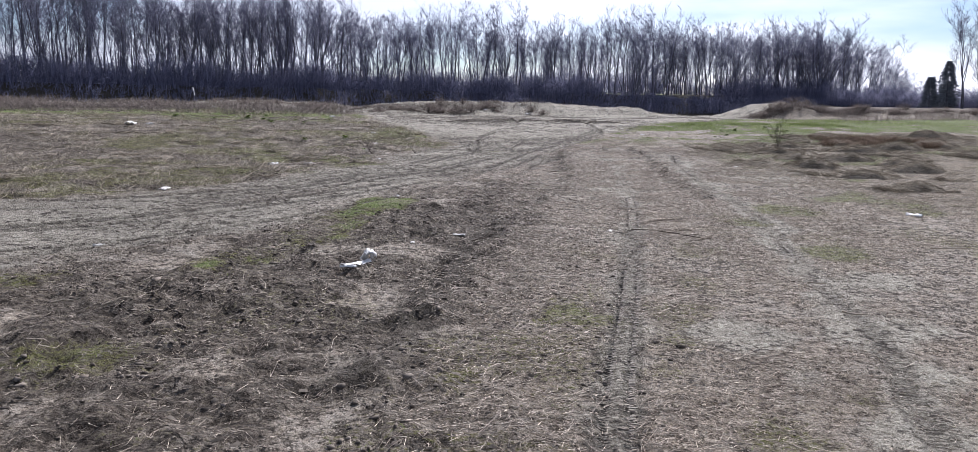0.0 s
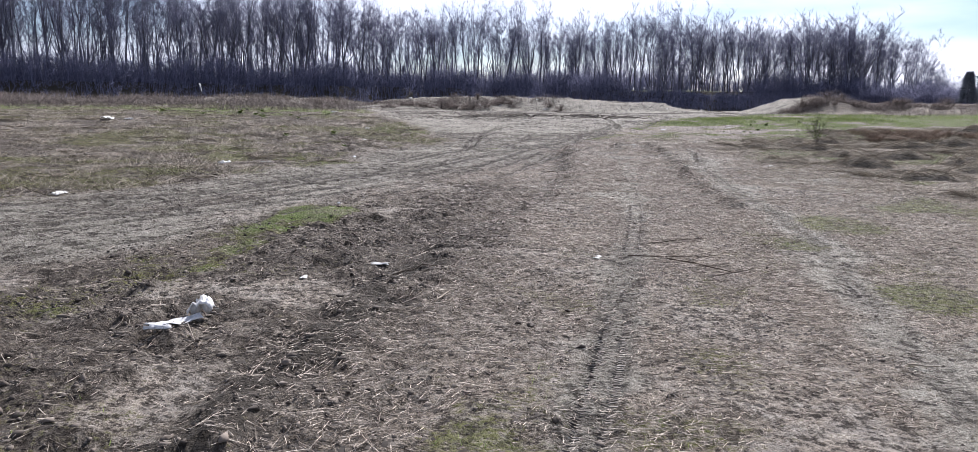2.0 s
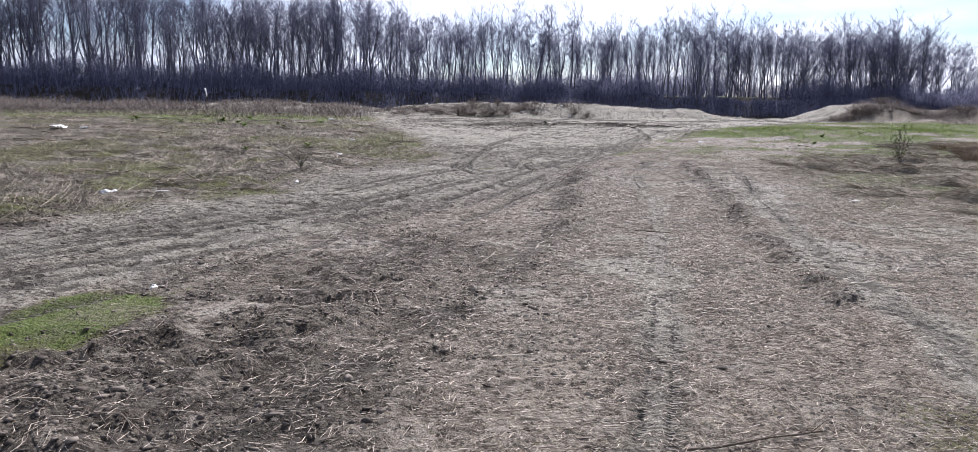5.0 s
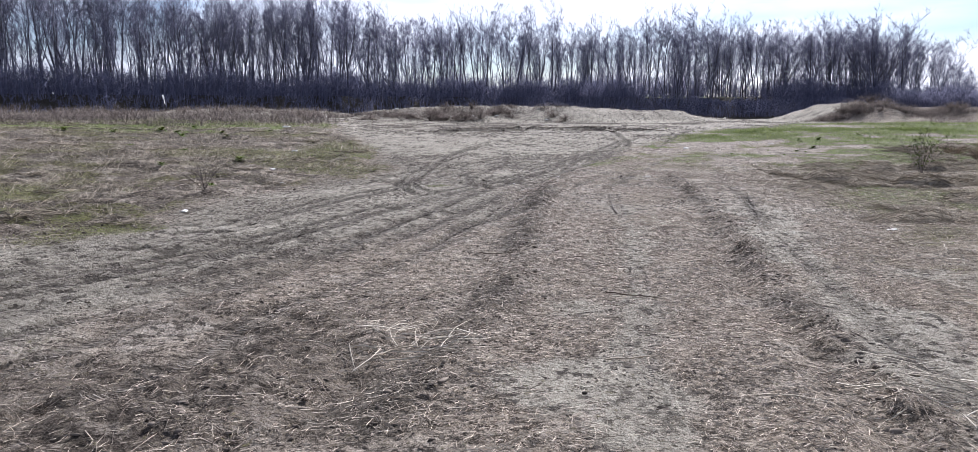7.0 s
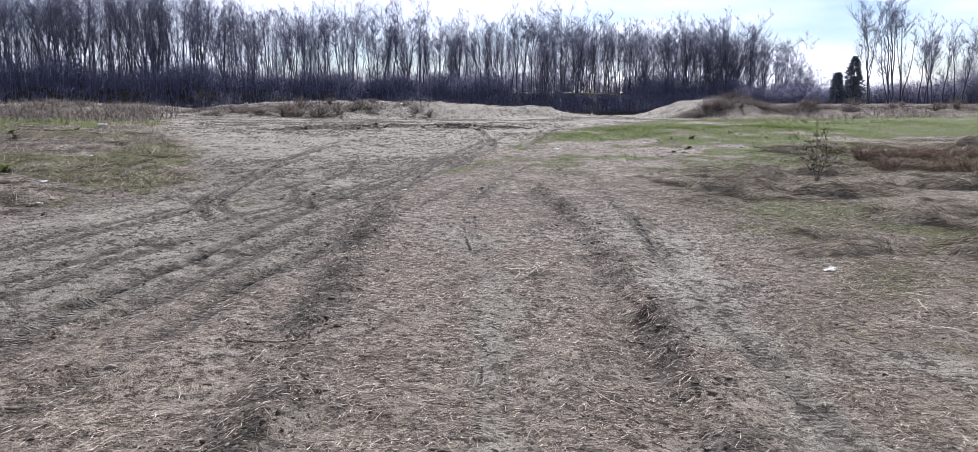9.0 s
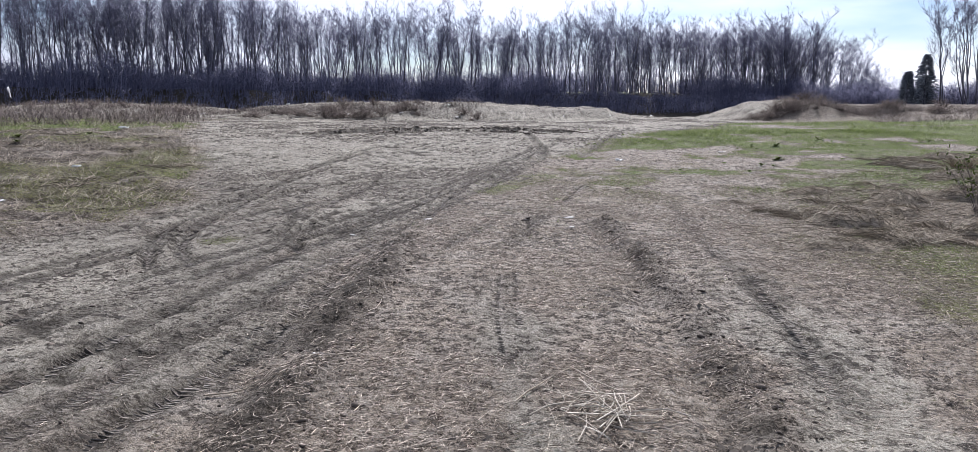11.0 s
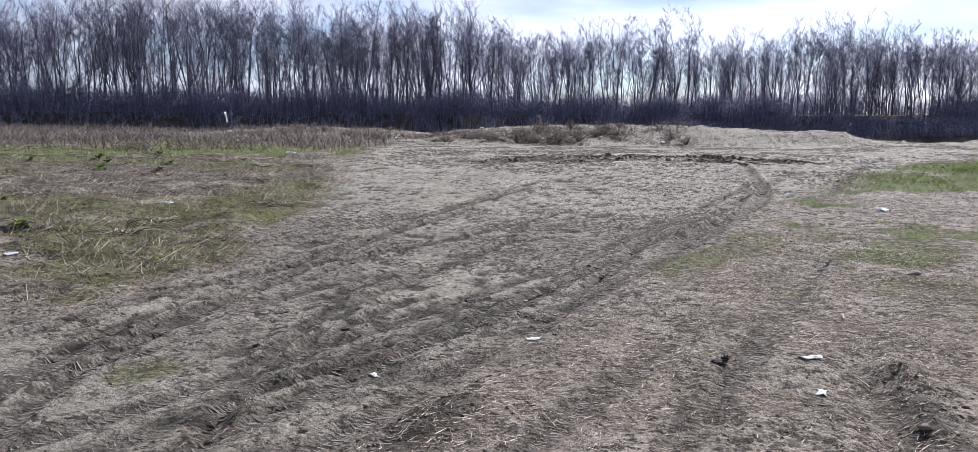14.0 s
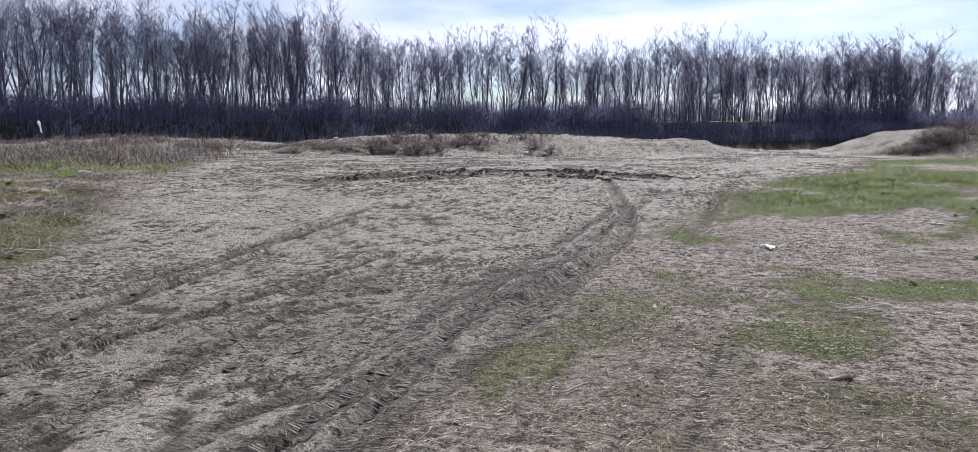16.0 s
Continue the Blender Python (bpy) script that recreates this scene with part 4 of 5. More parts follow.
    az = np.degrees(np.arctan2(x, y))
    meadow = (az > 7.5) & (az < 18)
    off = np.where(deep | meadow, r.uniform(70, 100, n), r.uniform(4, 20, n))
    tall = r.uniform(0.4, 1.0, n) * (8.0 + 5.0 * vnoise(s / 7.0, s * 0, 63)) * np.where(deep | meadow, 1.0, 0.75)
    keep = r.uniform(0, 1, n) < 0.65 + 0.35 * ease(0, 7, az)
    v, f = thicket(r, x[keep], (y + off)[keep], tall[keep], 0.08, 0.15)
    tagged(new("young_growth", mesh_of("young_growth", v, f, HAZED_BRUSH)), "slim leafless young growth deeper in the woods", "woods", kind="stuff")


brushwood()
thicket_behind()


def hedge():
    """Low bushes in the gap beyond the end of the woods."""
    r = np.random.default_rng(14)
    n = 6500
    x = r.uniform(100, 190, n)
    y = np.interp(x, [100, 190], [219, 137]) + r.normal(0, 5, n)
    tall = (4.0 + 3.6 * vnoise(x / 5.0, x * 0, 62) + 5.0 * ease(130, 142, x)) * r.uniform(0.4, 1.0, n)
    v, f = thicket(r, x, y, tall, 0.2, 0.13)
    tagged(new("hedge", mesh_of("hedge", v, f, HAZED_BRUSH)), "low leafless hedge beyond the woods", "hedge", kind="stuff")


hedge()


def conifer(x, y, tall, seed):
    r = np.random.default_rng(seed)
    ob = tagged(new("conifer"), "dark green conifer beside the bare trees", "tree")
    ob.matrix_basis = pose(x, y, at(x, y) - 0.2)
    t = np.linspace(0, 1, 5)
    p0 = np.stack([0 * t, 0 * t, tall * t], 1)[None]
    part("trunk", mesh_of("trunk", *tubes(p0, (0.3 * (1 - 0.9 * t))[None], 6), HAZED_BARK, True), ob)
    n = 1300
    h = r.uniform(0.06, 1, n) ** 0.8
    a = r.uniform(0, 6.283, n)
    reach = (0.25 + 0.06 * np.sin(3 * a + 9 * h)) * tall * (1 - h) ** 0.75 + 0.1
    s = r.uniform(0.4, 1, n) * reach
    base = np.stack([np.cos(a) * s, np.sin(a) * s, h * tall - 0.12 * s], 1)
    d = np.stack([np.cos(a), np.sin(a), r.uniform(-0.5, 0.3, n)], 1) * r.uniform(0.4, 0.9, n)[:, None]
    p = base[:, None] + d[:, None] * np.linspace(0, 1, 2)[:, None]
    w = np.tile([0.28, 0.05], (n, 1))
    part("crown", mesh_of("crown", *tubes(p, w), HAZED_NEEDLE), ob)


conifer(108.6, 180, 11.0, 15)
conifer(105.8, 182, 7.4, 16)
conifer(110.6, 183, 6.6, 18)


# ---- what covers the field ----
def scatter(r, n, x0, x1, y0, y1, share, bias=0.0):
    """Places in a rectangle, thinned by a share from 0 to 1; bias > 0 draws them to the near end."""
    x = r.uniform(x0, x1, n)
    y = y0 + (y1 - y0) * r.uniform(0, 1, n) ** (1 + bias)
    keep = r.uniform(0, 1, n) < share(x, y)
    return x[keep], y[keep]


def lying(r, x, y, length, width, k=3, arch=0.12, flat=0.1, crook=0.35, sides=3):
    """Stalks lying on the ground."""
    n = len(x)
    a = r.uniform(0, 2 * np.pi, n)
    bend = r.normal(0, crook, n)
    t = np.linspace(-0.5, 0.5, k)
    ang = a[:, None] + bend[:, None] * t
    px = x[:, None] + np.cos(ang) * length[:, None] * t
    py = y[:, None] + np.sin(ang) * length[:, None] * t
    tilt = r.normal(0, flat, n)[:, None] * length[:, None] * t
    pz = height(px.ravel(), py.ravel()).reshape(px.shape) + width[:, None] * 0.6 + np.abs(tilt) + arch * length[:, None] * (0.25 - t ** 2) * r.uniform(0, 1, (n, 1))
    w = width[:, None] * np.linspace(1.0, 0.55, k)
    paths = np.stack([px, py, pz], -1)
    if sides == 2:
        return slivers(paths, np.broadcast_to(w, (n, k)))
    return tapers(paths, np.broadcast_to(w, (n, k)))


def standing(r, x, y, tall, width, lean=0.35, k=2, tip=0.15, sides=3):
    """Blades or stems that stand on the ground."""
    n = len(x)
    base = np.stack([x, y, height(x, y) - 0.01], 1)
    t = np.linspace(0, 1, k)
    off = r.normal(0, lean, (n, 2))
    p = base[:, None] + np.concatenate([off[:, None] * (tall[:, None] * t ** 1.5)[..., None], (tall[:, None] * t)[..., None]], -1)
    w = width[:, None] * (1 - (1 - tip) * t)
    return tapers(p, w, sides)


r = np.random.default_rng(21)
straw_share = lambda x, y: (lambda s: np.clip(0.04 + s["straw"] * 0.75 + 0.35 * s["hay"] + 0.3 * s["mud"] - 0.5 * s["green"], 0.03, 1) * (1 - 0.85 * s["open"]))(zones(x, y))
bits = []
n = 400000
y = r.uniform(2.6, 27.0, n)
x = 0.17 * y + 0.7 + r.normal(0, 1.9, n)
keep = r.uniform(0, 1, n) < straw_share(x, y) * ease(-0.75, 0.1, fbm(x, y, 0.5, 3, 90))
x, y = x[keep], y[keep]
bits.append(lying(r, x, y, r.uniform(0.02, 0.085, len(x)), r.uniform(0.002, 0.0045, len(x)), 2, 0.0, 0.42, 0.0))
x, y = scatter(r, 34000, -4.0, 8.0, 2.6, 27.0, straw_share)
bits.append(lying(r, x, y, r.uniform(0.06, 0.2, len(x)), r.uniform(0.002, 0.0042, len(x)), 3, 0.3, 0.18, 1.1))
x, y = scatter(r, 1500, -4.0, 8.0, 2.6, 26.0, straw_share)
bits.append(lying(r, x, y, r.uniform(0.2, 0.4, len(x)), r.uniform(0.003, 0.0055, len(x)), 4, 0.3, 0.1, 0.9))
tagged(new("straw_litter", mesh_of("straw_litter", *joined(bits), STRAW)), "dry pale straw strewn over the track", "straw", kind="stuff")

hay_share = lambda x, y: zones(x, y)["hay"] * (x > 3) * ease(-0.7, 0.3, fbm(x, y, 0.7, 3, 84))
x, y = scatter(r, 90000, 4.4, 19.0, 8.0, 34.0, hay_share, 0.2)
grow = 1 + 0.7 * ease(14, 32, y)
hay_bits = joined([lying(r, x, y, r.uniform(0.05, 0.17, len(x)) * grow, r.uniform(0.0025, 0.005, len(x)) * grow, 2, 0.0, 0.3, 0.0),
                   standing(r, x[::7], y[::7], r.uniform(0.02, 0.1, len(x[::7])), r.uniform(0.004, 0.007, len(x[::7])) * grow[::7], 1.6)])
x, y = scatter(r, 26000, 4.2, 14.0, 22.0, 36.0, lambda x, y: (1 - zones(x, y)["open"]) * ease(-0.3, 0.5, fbm(x, y, 0.8, 3, 94)))
leaf_bits = lying(r, x, y, r.uniform(0.015, 0.04, len(x)), r.uniform(0.005, 0.011, len(x)), 2, 0.0, 0.5, 0.0, 2)
tagged(new("leaf_litter", mesh_of("leaf_litter", *leaf_bits, HAY)), "dry pale bits of leaf on the worn grass", "leaf litter", kind="stuff")
tagged(new("dead_grass", mesh_of("dead_grass", *hay_bits, HAY)), "matted dead grass beside the track", "grass", kind="stuff")


def clods(r, x, y, size):
    n = len(x)
    bm = bmesh.new()
    bmesh.ops.create_icosphere(bm, subdivisions=1, radius=1)  # 42 corners
    ball = np.array([v.co[:] for v in bm.verts])
    tri = np.array([[v.index for v in f.verts] for f in bm.faces])
    bm.free()
    v = ball[None] * (1 + r.normal(0, 0.36, (n, len(ball), 1))) + r.normal(0, 0.16, (n, len(ball), 3))
    v = v * (size[:, None] * r.uniform(0.5, 1.6, (n, 3)) * np.array([1, 1, 0.55]))[:, None]
    a = r.uniform(0, 6.283, n)
    c, s = np.cos(a)[:, None], np.sin(a)[:, None]
    vx, vy = v[..., 0] * c - v[..., 1] * s, v[..., 0] * s + v[..., 1] * c
    z = height(x, y) + size * 0.15
    out = np.stack([vx + x[:, None], vy + y[:, None], v[..., 2] + z[:, None]], -1).reshape(-1, 3)
    f = (tri[None] + (np.arange(n) * len(ball))[:, None, None]).reshape(-1, 3)
    return out, f


def clod_share(x, y):
    s = zones(x, y)
    near = np.zeros(x.shape)
    for line, wide in ((RUT_RIGHT, 0.16), (RUT_LEFT, 0.3)):
        d, _ = along(x, y, line, 1.0)
        near = np.maximum(near, np.exp(-(d / wide) ** 2))
    return np.clip(0.02 + 0.32 * s["mud"] + 0.9 * near + 0.05 * s["open"], 0, 1)


x, y = scatter(r, 46000, -4.5, 5.5, 2.6, 28.0, clod_share)
size = np.minimum(np.exp(r.normal(-4.95, 0.5, len(x))), 0.02)
x2, y2 = scatter(r, 22000, -5.0, 1.6, 2.6, 16.0, lambda x, y: zones(x, y)["mud"] * ease(-0.3, 0.4, fbm(x, y, 0.6, 3, 91)))
x, y, size = np.concatenate([x, x2]), np.concatenate([y, y2]), np.concatenate([size, np.clip(np.exp(r.normal(-4.6, 0.4, len(x2))), 0.005, 0.02)])
for line, many, low in ((RIDGE_A, 800, -3.75), (RIDGE_B, 350, -3.75), (RUT_RIGHT, 190, -4.35), (RUT_LEFT, 110, -4.5)):
    f = r.uniform(0, 1, many) * (len(line) - 1)
    x = np.concatenate([x, np.interp(f, np.arange(len(line)), line[:, 0]) + r.normal(0, 0.1, many)])
    y = np.concatenate([y, np.interp(f, np.arange(len(line)), line[:, 1]) - 0.05 + r.normal(0, 0.05, many)])
    size = np.concatenate([size, np.minimum(np.exp(r.normal(low, 0.35, many)), 0.045)])
tagged(new("soil_clods", mesh_of("soil_clods", *clods(r, x, y, size), CLOD)), "dark clods of earth thrown up along the ruts", "soil", kind="stuff")



def tread_marks():
    """Fine ribs of soil pressed up by the tyres' tread, across each print."""
    r = np.random.default_rng(23)
    rows = []
    for line, half, deep, strength in PRINTS:
        h = half if half < 0.06 else 0.68 * half
        seg = np.linalg.norm(np.diff(line, axis=0), axis=1)
        cum = np.concatenate([[0], np.cumsum(seg)])
        u = np.arange(0.3, cum[-1] - 0.3, 0.028 if half < 0.06 else 0.031)
        u = u + r.normal(0, 0.002, len(u))
        px, py = np.interp(u, cum, line[:, 0]), np.interp(u, cum, line[:, 1])
        tx, ty = np.gradient(px), np.gradient(py)
        norm = np.hypot(tx, ty) + 1e-9
        tx, ty = tx / norm, ty / norm
        worn = vnoise(u / 0.9, u * 0 + len(line) + line[0, 0] * 3, 54)
        keep = (worn > (0.08 if half < 0.06 else 0.36)) & (py < 33) & (py > 2.5)
        if half > 0.14:
            keep &= py > 60
        if half < 0.06:
            keep &= (py < 7.2) | ((worn > 0.45) & (py < 20.5))
        if 0.08 < half < 0.09 and strength == 0.9 and line[0, 1] < 2:
            keep &= (worn > 0.55)
        for side in (-1, 1):
            k = keep & (r.uniform(0, 1, len(u)) < 0.6 + 0.4 * vnoise(u / 0.25, u * 0 + side, 64))
            m = k.sum()
            x0, y0 = px[k] + ty[k] * side * 0.05 * h, py[k] - tx[k] * side * 0.05 * h
            reach, slant = h * r.uniform(0.5, 0.9, m), h * r.normal(0.28, 0.1, m)
            x1, y1 = px[k] - ty[k] * side * reach + tx[k] * slant, py[k] + tx[k] * side * reach + ty[k] * slant
            p = np.stack([np.stack([x0, y0, height(x0, y0) - 0.0015], 1), np.stack([x1, y1, height(x1, y1) - 0.004], 1)], 1)
            rows.append((p, np.stack([r.uniform(0.008, 0.013, m), r.uniform(0.005, 0.011, m)], 1) * (1.15 if half < 0.06 else 1.05)))
    p, w = np.concatenate([q[0] for q in rows]), np.concatenate([q[1] for q in rows])
    tagged(new("tread_marks", mesh_of("tread_marks", *tubes(p, w), LUG)), "lug marks of tyres pressed into damp sand", "tyre tracks", kind="stuff")


tread_marks()



def flakes(r, x, y, long, tall, heading=0.25, spread=0.5, slim=1.0):
    """Flat crumbs of trodden earth: low crooked pyramids."""
    n = len(x)
    a = heading + r.normal(0, spread, n)
    wide = long * r.uniform(0.25, 0.55, n) * slim
    c, s = np.cos(a), np.sin(a)
    out = []
    for u, v in ((-1, -0.7), (1, -1), (0.8, 0.9), (-0.9, 0.8)):
        du, dv = u * long * r.uniform(0.35, 0.65, n), v * wide * r.uniform(0.35, 0.65, n)
        px, py = x + du * c - dv * s, y + du * s + dv * c
        out.append(np.stack([px, py, height(px, py) - 0.004], 1))
    px, py = x + r.normal(0, 0.15, n) * long, y + r.normal(0, 0.15, n) * wide
    out.append(np.stack([px, py, height(px, py) + tall], 1))
    p = (np.arange(n) * 5)[:, None]
    f = np.concatenate([p + np.array(t) for t in ((0, 1, 4), (1, 2, 4), (2, 3, 4), (3, 0, 4))], 0)
    return np.stack(out, 1).reshape(-1, 3), f


def crumbs():
    r = np.random.default_rng(24)
    clump = lambda x, y: ease(-0.4, 0.4, fbm(x, y, 0.8, 3, 81)) * ease(-0.8, 0.2, fbm(x, y, 3.5, 2, 82))
    x, y = scatter(r, 150000, -4.5, 7.5, 8.0, 31.0, lambda x, y: clump(x, y) * zones(x, y)["open"])
    x2, y2 = scatter(r, 90000, -9.0, 18.0, 28.0, 65.0, lambda x, y: clump(x, y) * zones(x, y)["open"])
    x3, y3 = scatter(r, 44000, -15.0, 0.0, 10.0, 38.0, lambda x, y: clump(x, y) * zones(x, y)["left"])
    x4, y4 = scatter(r, 40000, -4.5, 5.5, 2.6, 16.0, lambda x, y: clump(x, y) * np.clip(zones(x, y)["mud"] + 0.2, 0, 1))
    x, y = np.concatenate([x, x2, x3, x4]), np.concatenate([y, y2, y3, y4])
    size = np.clip(np.exp(r.normal(-3.35, 0.5, len(x))), 0.012, 0.085) * (0.9 + 0.5 * ease(21, 27, y) + 1.3 * ease(29, 42, y))
    bits = [flakes(r, x, y, size, np.minimum(size * r.uniform(0.1, 0.3, len(x)), 0.009 + 0.013 * ease(26, 38, y)))]
    # scraped streaks that follow the track
    line = RUTS[1][0]
    way = np.unwrap(np.arctan2(np.gradient(line[:, 1]), np.gradient(line[:, 0])))
    streaky = lambda x, y: (lambda z: z["open"] * ease(-0.1, 0.5, z["streak"] + 0.5 * fbm(x, y, 0.5, 2, 85)))(zones(x, y))
    x, y = scatter(r, 26000, -7.0, 3.5, 8.0, 29.0, streaky)
    size = np.clip(np.exp(r.normal(-3.0, 0.45, len(x))), 0.02, 0.11)
    bits.append(flakes(r, x, y, size, r.uniform(0.002, 0.007, len(x)), np.interp(y, line[:, 1], way), 0.25, 0.45))
    # crumbs between the straw
    n = 75000
    y = r.uniform(2.6, 24.0, n)
    x = 0.17 * y + 0.7 + r.normal(0, 2.0, n)
    z = zones(x, y)
    keep = r.uniform(0, 1, n) < (1 - z["open"]) * (1 - z["green"]) * (1 - 0.7 * z["strip"]) * ease(-0.45, 0.35, fbm(x, y, 0.35, 3, 86)) * ease(-0.6, 0.4, fbm(x, y, 1.8, 2, 87))
    x, y = x[keep], y[keep]
    size = np.clip(np.exp(r.normal(-3.45, 0.4, len(x))), 0.012, 0.07)
    bits.append(flakes(r, x, y, size, np.minimum(size * r.uniform(0.1, 0.35, len(x)), 0.009), 0.3, 1.2, 1.4))
    tagged(new("earth_crumbs", mesh_of("earth_crumbs", *joined(bits), CRUMB)), "trodden crumbs of dark earth and footprint shade on the sand", "soil", kind="stuff")
    return len(x)


crumbs()

blade_share = lambda x, y: zones(x, y)["green"] ** 1.5
x, y = scatter(r, 90000, -5.0, 8.0, 2.6, 31.0, blade_share)
x2, y2 = scatter(r, 80000, -16.0, 26.0, 11.0, 52.0, blade_share)
x3, y3 = scatter(r, 70000, 3.0, 18.0, 24.0, 40.0, blade_share)
x, y = np.concatenate([x, x2, x3]), np.concatenate([y, y2, y3])
far_size = 1 + 1.2 * ease(29, 46, y)
grass = standing(r, x, y, r.uniform(0.012, 0.042, len(x)) * far_size * (1 + 1.3 * ease(0.1, 0.5, fbm(x, y, 0.6, 2, 93)) * (y > 20)), r.uniform(0.003, 0.007, len(x)) * far_size, 0.7)
tagged(new("grass", mesh_of("grass", *grass, BLADE)), "short green grass in worn patches", "grass", kind="stuff")

x, y = scatter(r, 90000, -22.0, 0.0, 9.5, 44.0, lambda x, y: 0.75 * zones(x, y)["left"] * ease(-0.15, 0.45, fbm(x, y, 0.9, 3, 71)))
stub = standing(r, x, y, r.uniform(0.03, 0.2, len(x)), r.uniform(0.006, 0.013, len(x)), 0.9)
tagged(new("stubble", mesh_of("stubble", *stub, HAY)), "low dead stubble over the trodden field", "grass", kind="stuff")


def weeds():
    """Tall dead weeds: a stem with side shoots."""
    r = np.random.default_rng(31)
    x, y = scatter(r, 36000, -46.0, -7.0, 34.0, 69.0, lambda x, y: inside(x + 1.5 * fbm(x, y, 4, 2, 72), y + 2 * fbm(x, y, 4, 2, 73), WEEDS, 1.5) * (0.3 + 0.7 * ease(-0.2, 0.4, fbm(x, y, 3.5, 3, 74))))
    mids = np.array([(-9.3, 59.3), (-8.2, 60.0), (-7.0, 60.2), (-6.2, 59.6), (-4.6, 60.4), (-3.4, 60.0), (-2.3, 60.6), (-0.8, 60.2), (0.4, 60.8), (1.4, 60.4), (3.8, 60.9), (-10.4, 60.4), (-12, 59.5), (24.6, 56.4), (25.8, 56.8), (27, 56.2), (28.6, 57), (22.6, 57.4), (23.4, 57.2), (24.2, 57.4), (20.3, 57.5), (21.2, 57.0), (22, 56.6)])
    pick = r.integers(0, len(mids), 4600)
    x2, y2 = mids[pick, 0] + r.normal(0, 0.75, 4600), mids[pick, 1] + r.normal(0, 0.5, 4600)
    x3, y3 = scatter(r, 9000, 20.0, 60.0, 52.0, 66.0, lambda x, y: ease(-0.5, 0.2, fbm(x, y, 3.0, 3, 76)) * ease(20, 25, x + 0.35 * (58 - y)))
    x4, y4 = scatter(r, 1800, -6.0, 20.0, 62.5, 66.0, lambda x, y: 0.25 * ease(0.0, 0.4, fbm(x, y, 2.0, 2, 77)))
    x, y = np.concatenate([x, x2, x3, x4]), np.concatenate([y, y2, y3, y4])
    tall = r.uniform(0.25, 0.7, len(x)) * (0.6 + 0.7 * vnoise(x / 3, y / 3, 78)) * np.where((x > -11) & (y > 57), 0.5, 1.0) * np.where((x > -34) & (x < 0) & (y > 52), 0.62, 1.0) * np.where(x > 18, 0.75, 1.0)
    main = standing(r, x, y, tall, r.uniform(0.014, 0.024, len(x)), 0.45, 2, 0.4)
    shoots = []
    for _ in range(2):
        a, up = r.uniform(0, 6.283, len(x)), r.uniform(0.25, 0.8, len(x))
        base = np.stack([x, y, height(x, y) + tall * up], 1)
        d = np.stack([np.cos(a) * 0.6, np.sin(a) * 0.6, r.uniform(0.2, 0.8, len(x))], 1) * (tall * 0.55)[:, None]
        shoots.append(tapers(base[:, None] + d[:, None] * np.linspace(0, 1, 2)[:, None], np.tile([0.015, 0.008], (len(x), 1))))
    tagged(new("dead_weeds", mesh_of("dead_weeds", *joined([main] + shoots), WEED)), "brown dead weeds before the sandy bank", "weeds", kind="stuff")


weeds()


# ---- plants that stand alone ----
def blade_tuft(r, n, spread, tall, droop, width):
    """A tuft of blades that rise and fall over outwards, round the origin."""
    a = r.uniform(0, 2 * np.pi, n)
    s = spread * np.sqrt(r.uniform(0, 1, n)) * 0.6
    base = np.stack([np.cos(a) * s, np.sin(a) * s, np.full(n, -0.02)], 1)
    a2 = a + r.normal(0, 0.7, n)
    out = np.stack([np.cos(a2), np.sin(a2), 0 * a2], 1) * (spread * r.uniform(0.5, 1.3, n))[:, None]
    h = tall * r.uniform(0.5, 1.1, n)
    t = np.linspace(0, 1, 3)
    p = base[:, None] + out[:, None] * (t ** 1.3)[:, None]
    p[..., 2] += h[:, None] * (1.6 * t - droop * t ** 2)
    p[..., 2] = np.maximum(p[..., 2], 0.0)
    w = r.uniform(0.6, 1.3, n)[:, None] * width * np.array([1.0, 0.9, 0.3])
    return tapers(p, w)


r = np.random.default_rng(41)
tuft_meshes = [mesh_of("tussock", *blade_tuft(r, 130, 0.36, 0.2, 1.35, 0.008), HAY) for _ in range(4)]
small_meshes = [mesh_of("tuft", *blade_tuft(r, 44, 0.22, 0.12, 1.3, 0.009), HAY) for _ in range(3)]
tall_meshes = [mesh_of("tussock", *blade_tuft(r, 130, 0.3, 0.36, 0.9, 0.008), REDDISH) for _ in range(2)]


def drift_meshes(r, n):
    """A drift of matted dead grass: a low mound of thatch and the long blades combed over it, two metres by one before scaling."""
    g = np.linspace(-1, 1, 15)
    gx, gy = np.meshgrid(g, g)
    rise = lambda x, y: np.clip(1 - x ** 2 - y ** 2, 0, 1) ** 0.7 * (0.8 + 0.35 * fbm(x * 1.1 + seed, y * 0.6, 0.9, 2, 96))
    seed = r.uniform(0, 50)
    v = np.stack([gx.ravel(), 0.5 * gy.ravel(), 0.2 * rise(gx.ravel(), gy.ravel()) - 0.045], 1)
    i, j = np.meshgrid(np.arange(14), np.arange(14))
    q = (j * 15 + i).ravel()
    mat = mesh_of("thatch", v, np.stack([q, q + 1, q + 16, q + 15], 1), THATCH, True)
    a, d = r.uniform(0, 6.283, n), np.sqrt(r.uniform(0, 0.9, n))
    x, y = np.cos(a) * d, np.sin(a) * d
    way = r.normal(0.5, 0.55, n) + np.where(r.uniform(0, 1, n) < 0.5, np.pi, 0)
    long = r.uniform(0.16, 0.5, n)
    t = np.linspace(0, 1, 3)
